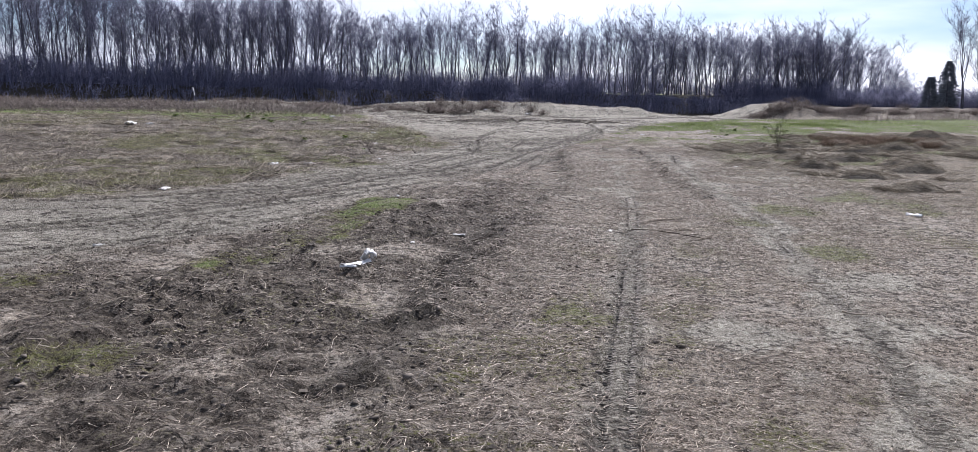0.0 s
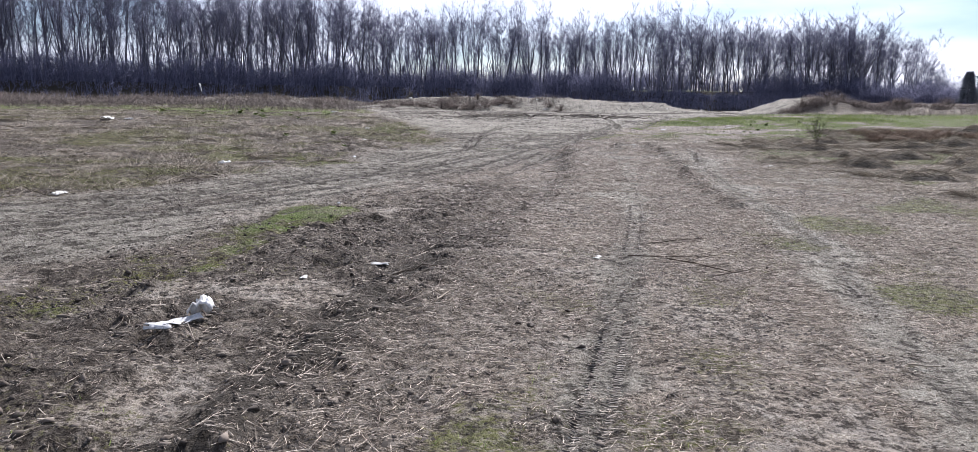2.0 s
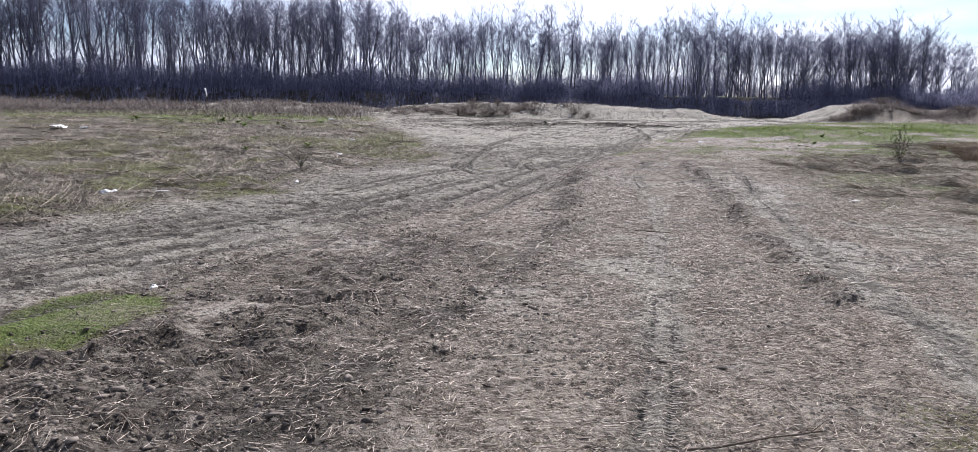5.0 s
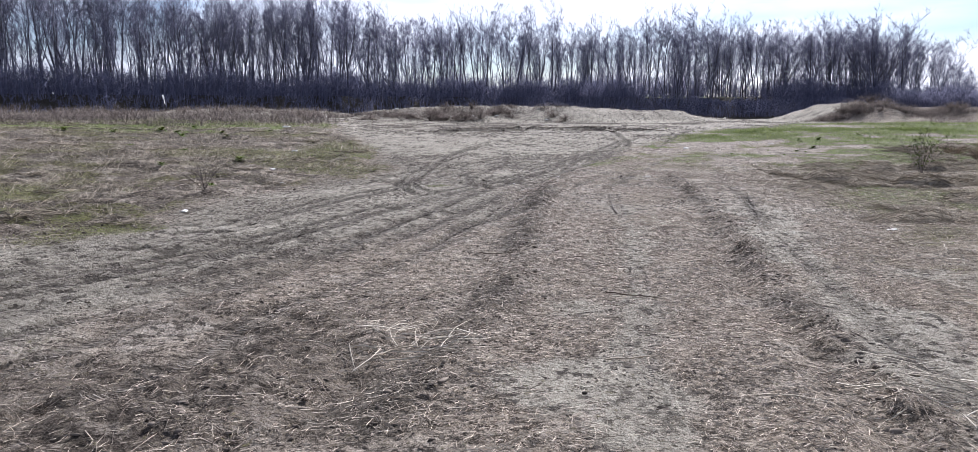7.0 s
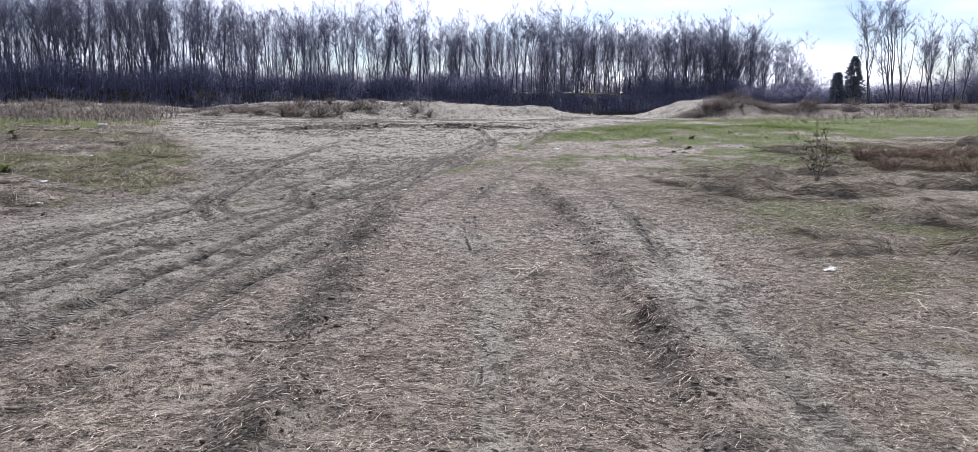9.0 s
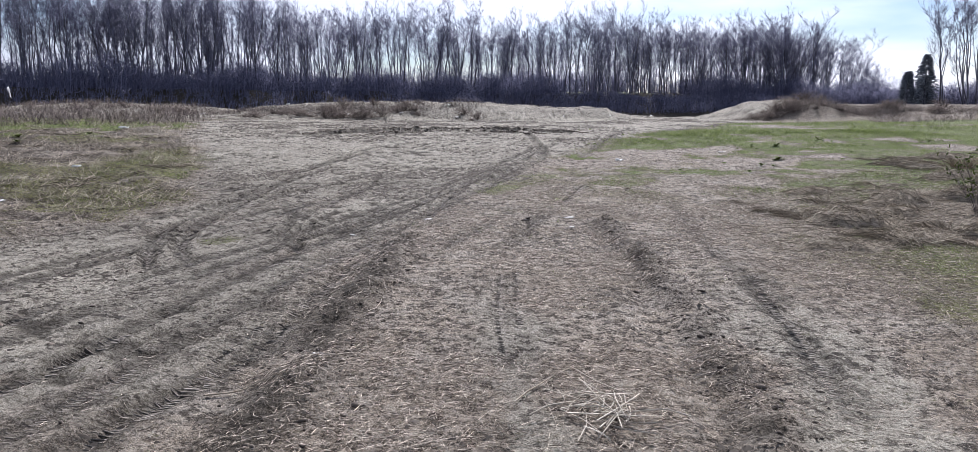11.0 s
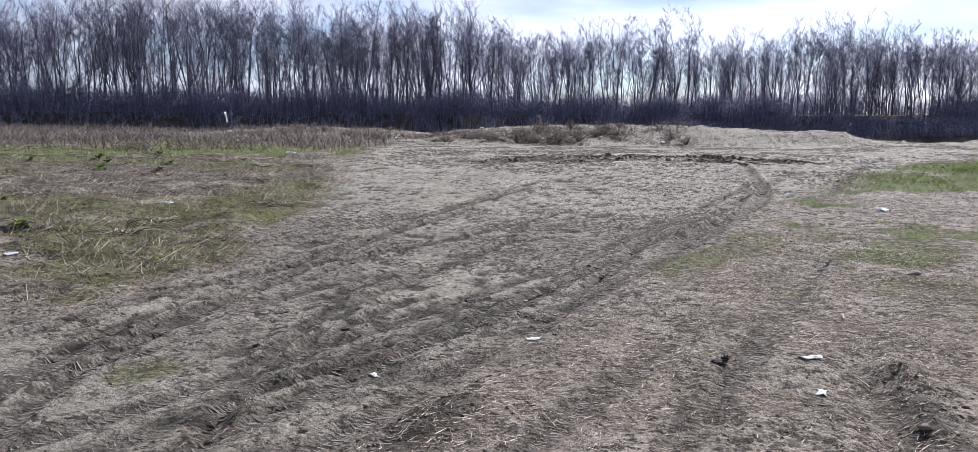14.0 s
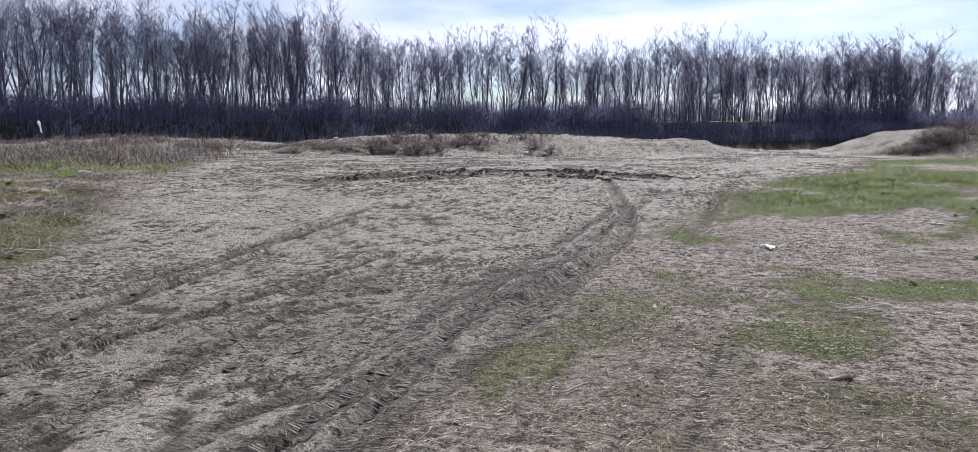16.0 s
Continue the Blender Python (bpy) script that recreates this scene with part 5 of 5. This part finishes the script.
    px, py = x[:, None] + np.cos(way)[:, None] * long[:, None] * t, 0.5 * y[:, None] + np.sin(way)[:, None] * long[:, None] * t
    pz = 0.2 * rise(px.ravel(), 2 * py.ravel()).reshape(px.shape) - 0.04 + np.array([0.0, 1.0, 0.5]) * r.uniform(0.01, 0.07, (n, 1))
    w = r.uniform(0.005, 0.011, (n, 1)) * np.array([1.0, 0.9, 0.3])
    return mat, mesh_of("matted_grass", *tapers(np.stack([px, py, pz], -1), np.broadcast_to(w, (n, 3))), HAY)


drifts = [drift_meshes(r, 420) for _ in range(4)]
DRIFTS = [(6.4, 18.2, 0.6), (8.1, 19.5, 0.75), (8.9, 19.9, 0.6), (7.4, 21.6, 0.6), (6.8, 16.6, 0.45), (7.8, 17.8, 0.7), (6.4, 21.2, 0.5), (11.9, 25.1, 0.9), (10.8, 22.1, 0.9), (9.3, 19.2, 0.7), (8.5, 21.5, 0.7),
          (9.4, 22.4, 0.7), (8.0, 25.2, 0.55), (8.8, 24.3, 0.75), (7.4, 22.8, 0.7), (11.6, 28.7, 0.7), (8.0, 23.2, 0.6), (12.3, 22.6, 1.0), (7.9, 15.4, 0.7), (10.9, 20.6, 0.9), (12.6, 27.4, 0.8), (14.6, 24.6, 1.0),
          (9.9, 24.4, 0.7), (11.2, 26.8, 0.7), (14.9, 28.0, 1.0), (9.6, 16.8, 0.8), (10.2, 18.2, 0.8), (13.2, 20.4, 1.0), (16.6, 26.4, 1.1), (7.6, 13.2, 0.6), (17.5, 29.6, 1.1), (13.4, 30.2, 0.8)]
for k, (x, y, size) in enumerate(DRIFTS):
    ob = tagged(new("hay_drift"), "matted drift of long dead grass, grey-brown with pale tips", "grass drift", "drifts of dead grass")
    ob.matrix_basis = pose(x, y, at(x, y), 0, 0, r.uniform(-35, 35)) @ Matrix.Diagonal((size * r.uniform(0.8, 1.15), size * r.uniform(0.85, 1.3), size * r.uniform(0.9, 1.4), 1))
    part("thatch", drifts[k % 4][0], ob)
    part("matted_grass", drifts[k % 4][1], ob, "long combed dead grass")
PLACES = [(6.66, 23.5), (6.9, 22), (8.7, 23.6), (7.65, 21.2), (12.2, 29.8), (12.9, 29.7), (7.83, 24.3), (7.28, 23.3), (7.93, 23.3), (10.5, 25), (14.7, 31), (14.5, 28.4), (8.2, 20),
          (6.6, 18.9), (9.2, 20.7), (11.2, 25.8), (12.3, 24.3), (9.3, 15), (7.75, 17.8), (8.5, 25.4), (10.9, 20.2)]
for k in range(110):
    y = r.uniform(11, 30)
    PLACES.append((6.6 + 4.5 * float(ease(24, 28, y)) + 12 * r.uniform() ** 1.3, y))
for k, (x, y) in enumerate(PLACES):
    ob = tagged(new("tussock", tuft_meshes[k % 4]), "matted tussock of dead straw-coloured grass", "grass tussock", "dead grass tussocks")
    size = r.uniform(0.45, 1.0)
    ob.matrix_basis = pose(x, y, at(x, y), 0, 0, r.uniform(0, 360)) @ Matrix.Diagonal((size * r.uniform(0.8, 1.5), size, size * r.uniform(0.8, 1.3), 1))
for k in range(26):
    x, y = 13.2 + r.normal(0, 1.0), 25.9 + r.normal(0, 1.0)
    ob = tagged(new("tussock", tall_meshes[k % 2]), "upright reddish-brown clump of dead grass", "grass tussock", "dead grass tussocks")
    ob.matrix_basis = pose(x, y, at(x, y), 0, 0, r.uniform(0, 360)) @ Matrix.Diagonal((1, 1, r.uniform(0.8, 1.3), 1))
for k in range(300):
    x, y = -1.5 - 20 * r.uniform() ** 0.8, r.uniform(11, 40)
    if float(zones(np.array([x]), np.array([y]))["left"][0]) < 0.7:
        continue
    ob = tagged(new("grass_tuft", small_meshes[k % 3]), "small tuft of brown dead grass", "grass tuft", "tufts in the trodden field")
    size = r.uniform(0.7, 1.5)
    ob.matrix_basis = pose(x, y, at(x, y), 0, 0, r.uniform(0, 360)) @ Matrix.Diagonal((size, size, size * r.uniform(0.7, 1.2), 1))


def shrub_mesh(r, n):
    """A low leafless shrub, about a metre across: crooked stems with short twigs."""
    a = r.uniform(0, 6.283, n)
    lean = r.uniform(0.05, 1.0, n)
    tall = r.uniform(0.45, 0.85, n) * np.sqrt(1.08 - lean ** 2)
    t = np.linspace(0, 1, 4)
    p = np.zeros((n, 4, 3))
    p[..., 0], p[..., 1] = (np.cos(a) * lean * 0.75)[:, None] * t, (np.sin(a) * lean * 0.75)[:, None] * t
    p[..., 2] = tall[:, None] * t ** 0.8
    p[:, 1:] += r.normal(0, 0.025, (n, 3, 3))
    w = np.tile(0.02 * (1 - 0.6 * t), (n, 1))
    p1, w1 = limbs(r, p, w, 6, 0.25, 1.0, 0.4, (0.3, 1.1), 2, 0.013)
    p2, w2 = limbs(r, p1, w1, 2, 0.2, 1.0, 0.6, (0.3, 1.1), 2, 0.012)
    return mesh_of("shrub", *joined([tapers(p, w), tapers(p1, w1), tapers(p2, w2)]), SHRUB)


shrubs = [shrub_mesh(r, 34) for _ in range(4)]
ROWS_OF_SHRUBS = [(-7.8, -0.4, 58.0, 19), (-6.5, 1.5, 60.8, 5), (0.2, 1.6, 59.4, 5), (3.9, 4.8, 58.6, 3), (-14.0, -10.4, 59.2, 9), (-20.0, -15.6, 60.2, 7), (20.2, 23.2, 57.2, 11), (23.8, 31.5, 57.4, 26), (31.5, 47.0, 58.4, 30)]
for x0, x1, mid, many in ROWS_OF_SHRUBS:
    for k in range(many):
        x, y, size = x0 + (x1 - x0) * (k + r.uniform(0, 1)) / many, mid + r.normal(0, 0.75), r.uniform(0.4, 1.15)
        ob = tagged(new("shrub", shrubs[int(r.integers(4))]), "low brown leafless shrub on the sandy bank", "shrub", "shrubs on the bank")
        ob.matrix_basis = pose(x, y, at(x, y) - 0.06, 0, 0, r.uniform(0, 360)) @ Matrix.Diagonal((size * r.uniform(0.9, 1.5), size * r.uniform(0.9, 1.4), size * r.uniform(0.45, 0.8), 1))

LEAF = scattered_material("broad_leaves", (0.07, 0.11, 0.025), (0.18, 0.22, 0.06), thin=0.25)


def rosette(r, n, size):
    """A low plant with broad leaves."""
    vs, fs = [], []
    for k in range(n):
        a, up = r.uniform(0, 6.283), r.uniform(0.15, 0.9)
        length, wide = size * r.uniform(0.6, 1.1), size * 0.16
        row = []
        for t, w in ((0, 0.15), (0.35, 0.8), (0.7, 1.0), (1.0, 0.05)):
            cx, cz = length * t * math.cos(up * 0.9), length * (t * math.sin(up) - 0.35 * t * t) + 0.02
            for side in (-1, 1):
                px, py = cx, side * w * wide
                row.append((px * math.cos(a) - py * math.sin(a), px * math.sin(a) + py * math.cos(a), cz + 0.15 * w * wide))
        base = len(vs)
        vs += row
        fs += [(base + 2 * i, base + 2 * i + 1, base + 2 * i + 3, base + 2 * i + 2) for i in range(3)]
    return np.array(vs), np.array(fs)


rosettes = [mesh_of("rosette", *rosette(r, 26, 0.22), LEAF) for _ in range(3)]
for k, (x, y, size) in enumerate([(-4.6, 27.0, 1.0), (-9.0, 34.0, 1.2), (-9.6, 35.0, 1.1), (-8.3, 35.6, 0.9), (-10.6, 36.0, 1.3), (-7.6, 34.2, 0.8), (-11.8, 35.0, 1.1), (-5.6, 25.2, 0.7), (-8.8, 30.2, 0.8),
                                  (-13.5, 35.0, 1.2), (-10.3, 38.0, 1.2), (-7.0, 36.8, 0.9), (9.7, 30.1, 0.8), (11.0, 33.2, 0.9), (8.9, 29.0, 0.6), (13.0, 35.0, 1.0), (-3.2, 21.8, 0.6), (-6.8, 29.0, 0.9)] + [(r.uniform(6.5, 19), r.uniform(27.5, 42), r.uniform(0.25, 0.45)) for _ in range(45)]):
    ob = tagged(new("weed_rosette", rosettes[k % 3]), "low green broad-leaved weed in the grass", "weed", "green weeds")
    ob.matrix_basis = pose(x, y, at(x, y), 0, 0, 77 * k) @ Matrix.Diagonal((size, size, size, 1))


def bushy_plant(x, y, tall, seed, mat, leafy, label, spread=0.5):
    """A weed with several branching stems; leafy ones bear small leaves."""
    r = np.random.default_rng(seed)
    ob = tagged(new("weed_plant"), label, "weed")
    ob.matrix_basis = pose(x, y, at(x, y) - 0.02)
    n = 9
    t = np.linspace(0, 1, 5)
    lean = r.normal(0, spread, (n, 2))
    p0 = np.zeros((n, 5, 3))
    p0[..., :2] = lean[:, None] * tall * (t ** 1.2)[:, None]
    p0[..., 2] = (tall * r.uniform(0.6, 1.05, n))[:, None] * t
    w0 = np.tile(0.012 * (1 - 0.6 * t), (n, 1))
    p1, w1 = limbs(r, p0, w0, 7, 0.25, 0.95, 0.35, (0.4, 1.2), 3, 0.006)
    part("stalk", mesh_of("stalk", *joined([tubes(p0, w0), tubes(p1, w1)]), mat), ob)
    if leafy:
        m = 160
        i, j = r.integers(0, len(p1), m), r.integers(0, 3, m)
        base = p1[i, j]
        d = unit(r.normal(0, 1, (m, 3))) * 0.05
        p = base[:, None] + d[:, None] * np.array([0, 0.5, 1.0])[:, None]
        part("foliage", mesh_of("foliage", *tubes(p, np.tile([0.006, 0.02, 0.003], (m, 1))), LEAF), ob)


bushy_plant(9.0, 23.1, 0.83, 51, WEED, True, "tall weed with thin stems and small dull green leaves", 0.35)
bushy_plant(-8.2, 45.2, 0.75, 52, HAY, False, "dry pale branching weed at the grass edge")
bushy_plant(-9.4, 44.6, 0.5, 53, DEADWOOD, False, "dark heap of dry branching weed", 0.9)
bushy_plant(-8.9, 44.2, 0.45, 54, DEADWOOD, False, "dark heap of dry branching weed", 0.9)
bushy_plant(-2.9, 20.8, 0.4, 56, WEED, False, "thin dead weed standing in the trodden field", 0.3)
bushy_plant(22.5, 56.5, 0.7, 58, WEED, False, "dead weed on the slope of the sand mound", 0.4)


# ---- litter and sticks ----
def crumpled(name, long, wide, seed, mat, fold=0.35, nx=11, ny=8):
    """A crumpled sheet lying on the ground, round the origin."""
    r = np.random.default_rng(seed)
    bm = bmesh.new()
    bmesh.ops.create_grid(bm, x_segments=nx, y_segments=ny, size=0.5)
    ph = r.uniform(0, 100, 4)
    for v in bm.verts:
        x, y = v.co.x, v.co.y
        pinch = 1 - 0.45 * abs(math.sin(3.1 * x + ph[0]))
        n = noise.noise((x * 3 + ph[1], y * 3, ph[2])) + 0.6 * noise.noise((x * 7, y * 7 + ph[3], ph[1]))
        edge = 1 + 0.25 * noise.noise((x * 4 + ph[2], y * 4, ph[0]))
        v.co = (x * long * edge, y * wide * pinch * edge, max(0.0, 0.35 * fold * wide * (1 - 2 * abs(y)) + fold * wide * 0.5 * (n + 0.45)) + 0.004)
    me = bpy.data.meshes.new(name)
    bm.to_mesh(me)
    bm.free()
    me.materials.append(mat)
    for p in me.polygons:
        p.use_smooth = True
    ob = new(name, me)
    thick = ob.modifiers.new("thickness", "SOLIDIFY")
    thick.thickness = 0.0025
    return ob


def drop(ob, x, y, turn=0.0, lift=0.0, tip=0.0):
    ob.matrix_basis = pose(x, y, at(x, y, lift), tip, 0, turn)
    return ob


rag = tagged(new("plastic_rag"), "torn white plastic rag lying in the mud", "litter")
drop(rag, -1.05, 6.8, 25)
for ob, m, label in ((crumpled("sheet", 0.30, 0.12, 61, PLASTIC, 0.35), pose(-0.05, -0.06, 0, 0, 0, 20), "flat torn strip"),
                     (crumpled("fold", 0.15, 0.16, 62, PLASTIC, 0.9), pose(0.11, 0.07, 0, 0, 0, 70), "upright folded end"),
                     (crumpled("strip", 0.14, 0.05, 63, PLASTIC, 0.4), pose(-0.14, -0.12, 0, 0, 0, -10), "small loose strip")):
    ob.parent, ob.matrix_basis = rag, m
    ob["label"] = label

for k, (x, y, size, mat, label, word) in enumerate([
        (-0.2, 8.5, 0.13, PAPER, "small crumpled white paper scrap on the mud", "paper_scrap"), (-4.48, 17.0, 0.24, PLASTIC, "white plastic wrapper at the field's edge", "plastic_wrapper"),
        (-13.16, 29.6, 0.75, PLASTIC, "large crumpled pale plastic bag in the dry grass", "plastic_bag"), (-12.6, 30.1, 0.3, PLASTIC, "white plastic scrap beside a large bag", "plastic_scrap"),
        (-2.37, 22.9, 0.17, PLASTIC, "small white plastic scrap in the trodden field", "plastic_scrap"), (-5.08, 12.56, 0.3, PAPER, "flat pale paper sheet beside the dirt track", "paper_sheet"),
        (5.87, 10.19, 0.2, PLASTIC, "white plastic scrap in the short grass", "plastic_scrap"), (-3.83, 7.76, 0.12, PAPER, "small pale paper scrap on the dirt track", "paper_scrap"),
        (1.55, 8.88, 0.11, PAPER, "small pale paper scrap among the straw", "paper_scrap"), (-1.21, 11.8, 0.1, PLASTIC, "small white plastic scrap in the turf", "plastic_scrap"),
        (-3.7, 17.0, 0.18, PAPER, "pale paper scrap at the field's edge", "paper_scrap"), (5.88, 17.5, 0.16, PAPER, "pale scrap on a dark clod", "paper_scrap"),
        (-2.4, 18.9, 0.15, PLASTIC, "white plastic scrap on the dirt track", "plastic_scrap"), (2.08, 18.6, 0.06, PAPER, "tiny white paper scrap on the tyre track", "paper_scrap"),
        (4.2, 23.18, 0.12, PAPER, "pale scrap among the straw", "paper_scrap"), (4.15, 22.63, 0.09, PAPER, "pale scrap among the straw", "paper_scrap"),
        (1.83, 22.6, 0.07, PAPER, "tiny white paper scrap on the sand", "paper_scrap"),
        (-3.89, 29.06, 0.16, PLASTIC, "white plastic scrap in the trodden field", "plastic_scrap"), (-3.37, 25.57, 0.13, PLASTIC, "white plastic scrap in the trodden field", "plastic_scrap"),
        (6.39, 30.1, 0.2, PLASTIC, "white plastic scrap in the worn grass", "plastic_scrap"), (9.25, 32.1, 0.16, PAPER, "pale scrap in the green grass", "paper_scrap"),
        (2.6, 23.33, 0.1, PAPER, "pale scrap on the sandy track", "paper_scrap"), (-0.68, 8.03, 0.09, PAPER, "small pale paper scrap on the mud", "paper_scrap"),
        (13.8, 28.6, 0.25, PLASTIC, "white plastic scrap among the tussocks", "plastic_scrap"), (-7.5, 40.4, 0.3, PLASTIC, "white plastic scrap at the grass edge", "plastic_scrap")]):
    tagged(drop(crumpled(word, size, size * 0.62, 70 + k, mat, 0.45 if mat is PLASTIC else 0.25), x, y, 53 * k), label, "litter")

film = tagged(new("plastic_film"), "torn piece of dark film on the sandy track", "litter")
drop(film, 3.69, 22.98, 10)
for ob, m, label in ((crumpled("sheet", 0.09, 0.065, 101, DARK_FILM, 0.5), pose(0, 0, 0, 0, 0, 15), "dark flat sheet"), (crumpled("corner", 0.04, 0.05, 102, DARK_FILM, 1.0), pose(0.035, 0.02, 0.006, 0, 0, 80), "raised torn corner")):
    ob.parent, ob.matrix_basis = film, m
    ob["label"] = label

lr = np.random.default_rng(44)
for k in range(20):
    x = lr.uniform(-7, 30) if k < 13 else lr.uniform(-24, -10)
    y = lr.uniform(57.5, 62.5) if k < 13 else lr.uniform(44, 60)
    size = lr.uniform(0.1, 0.24)
    tagged(drop(crumpled("plastic_scrap", size, size * 0.7, 120 + k, PLASTIC, 0.8), x, y, 40 * k, 0.02), "white plastic scrap caught on the sandy bank", "litter", "litter on the bank")


def caught_bag(x, y, low, long):
    """A torn bag hanging on the weeds, on the stem that holds it."""
    ob = tagged(new("plastic_bag"), "torn white plastic bag caught on a dead weed", "litter")
    g = at(x, y)
    ob.matrix_basis = pose(x, y, g)
    sheet = crumpled("bag", long, 0.26, 105, PLASTIC, 0.5)
    sheet.parent, sheet.matrix_basis = ob, pose(0, 0, low + long / 2, 0, 78, 15)
    t = np.linspace(0, 1, 4)
    p = np.stack([0.05 * t, 0.02 * t, (low + long * 0.9) * t], 1)[None]
    part("stem", mesh_of("stem", *tubes(p, np.full((1, 4), 0.02)), WEED), ob)


caught_bag(-22.33, 61.71, 0.5, 0.62)


def stick(x, y, long, thick, turn, mat, label, seed, twigs=0):
    r = np.random.default_rng(seed)
    k = 6
    t = np.linspace(-0.5, 0.5, k)
    a = radians(turn)
    side = np.cumsum(r.normal(0, 0.02, k)) * long
    px, py = x + np.cos(a) * t * long - np.sin(a) * side, y + np.sin(a) * t * long + np.cos(a) * side
    p = np.stack([px, py, height(px, py) + thick * 0.6 + 0.01], 1)[None]
    w = thick * np.linspace(1, 0.5, k)[None]
    pieces = [tubes(p, w, 6)]
    if twigs:
        p1, w1 = limbs(r, p, w, twigs, 0.2, 0.95, 0.4, (0.6, 1.2), 3, thick * 0.3)
        p1[..., 2] = np.clip(p1[..., 2], p[..., 2].mean(), p[..., 2].mean() + 0.08)
        pieces.append(tubes(p1, w1, 5))
    tagged(new("stick", mesh_of("stick", *joined(pieces), mat, True)), label, "stick")


PALE, DARK = "pale peeled stick lying in the straw", "dark dead twig lying on the track"
for k, (x, y, long, thick, turn, mat, twigs) in enumerate([
        (2.71, 5.32, 0.17, 0.016, -25, WOOD, 0), (4.92, 7.84, 0.35, 0.014, -10, WOOD, 0), (2.86, 6.29, 0.16, 0.012, 5, WOOD, 0), (-2.57, 5.41, 0.22, 0.012, 40, WOOD, 0), (-3.03, 5.57, 0.2, 0.014, 15, WOOD, 0),
        (2.28, 8.53, 0.65, 0.014, -60, DEADWOOD, 4), (2.15, 8.85, 0.7, 0.012, -8, DEADWOOD, 3), (2.5, 8.3, 0.5, 0.012, 40, DEADWOOD, 3), (2.35, 9.6, 0.6, 0.011, 20, DEADWOOD, 3), (2.9, 9.3, 0.45, 0.011, 70, DEADWOOD, 2),
        (0.37, 7.5, 0.16, 0.014, 65, WOOD, 0), (2.7, 14.6, 0.4, 0.012, -30, DEADWOOD, 2), (1.2, 13.4, 0.35, 0.012, 50, WOOD, 0), (2.5, 13.2, 0.3, 0.010, 15, WOOD, 0), (4.59, 24.16, 0.17, 0.02, 80, WOOD, 0),
        (3.97, 25.56, 0.22, 0.012, 50, WOOD, 0), (3.3, 18.1, 0.6, 0.009, 45, WOOD, 2), (1.75, 18.2, 0.3, 0.009, 30, WOOD, 0), (4.4, 22.9, 0.2, 0.010, 100, WOOD, 0), (0.12, 8.3, 0.4, 0.012, 25, DEADWOOD, 2),
        (1.7, 16.2, 0.35, 0.010, -20, DEADWOOD, 2), (5.2, 16.5, 0.5, 0.010, 10, WOOD, 0), (5.6, 14.8, 0.45, 0.009, -35, WOOD, 0), (5.9, 24.4, 0.4, 0.009, 35, WOOD, 0)]):
    stick(x, y, long, thick, turn, mat, PALE if mat is WOOD else DARK, 200 + k, twigs)


def chip(x, y, long, wide, thick, turn, label):
    """A splinter of board with a broken end."""
    bm = bmesh.new()
    bmesh.ops.create_cube(bm, size=1, matrix=Matrix.Diagonal((long, wide, thick, 1)))
    bmesh.ops.bevel(bm, geom=bm.edges[:], offset=thick * 0.2, segments=1, affect="EDGES")
    for v in bm.verts:
        if v.co.x > 0:
            v.co.x += 0.6 * wide * math.sin(40 * v.co.y + 3 * v.co.z)
        v.co.z += 0.02 * math.sin(5 * v.co.x / long)
    me = bpy.data.meshes.new("wood_chip")
    bm.to_mesh(me)
    bm.free()
    me.materials.append(WOOD)
    tagged(drop(new("wood_chip", me), x, y, turn, thick * 0.3, 4), label, "wood")


chip(5.47, 25.76, 0.12, 0.04, 0.02, -12, "broken piece of weathered board on the track")
chip(4.71, 27.47, 0.08, 0.045, 0.025, 70, "pale broken piece of wood in the green strip")


def stalk_heap(x, y, n, spread, seed):
    """A small heap of pale dry stalks."""
    r = np.random.default_rng(seed)
    px, py = x + r.normal(0, spread, n), y + r.normal(0, spread, n)
    v, f = lying(r, px, py, r.uniform(0.12, 0.45, n), r.uniform(0.005, 0.009, n), 4, 0.5, 0.15)
    v[:, 2] += 0.01
    tagged(new("stalk_heap", mesh_of("stalk_heap", v, f, PALE_STALK)), "small heap of bleached dry stalks", "straw", kind="stuff")


PALE_STALK = scattered_material("bleached_stalks", (0.45, 0.40, 0.32), (0.78, 0.72, 0.62))
for k, (x, y, n, spread) in enumerate([(3.48, 17.75, 45, 0.11), (6.87, 27.07, 60, 0.22), (6.4, 27.4, 40, 0.2), (1.3, 13.6, 40, 0.2), (3.9, 12.6, 40, 0.25), (5.4, 13.8, 60, 0.4), (5.9, 16.0, 60, 0.4)]):
    stalk_heap(x, y, n, spread, 300 + k)
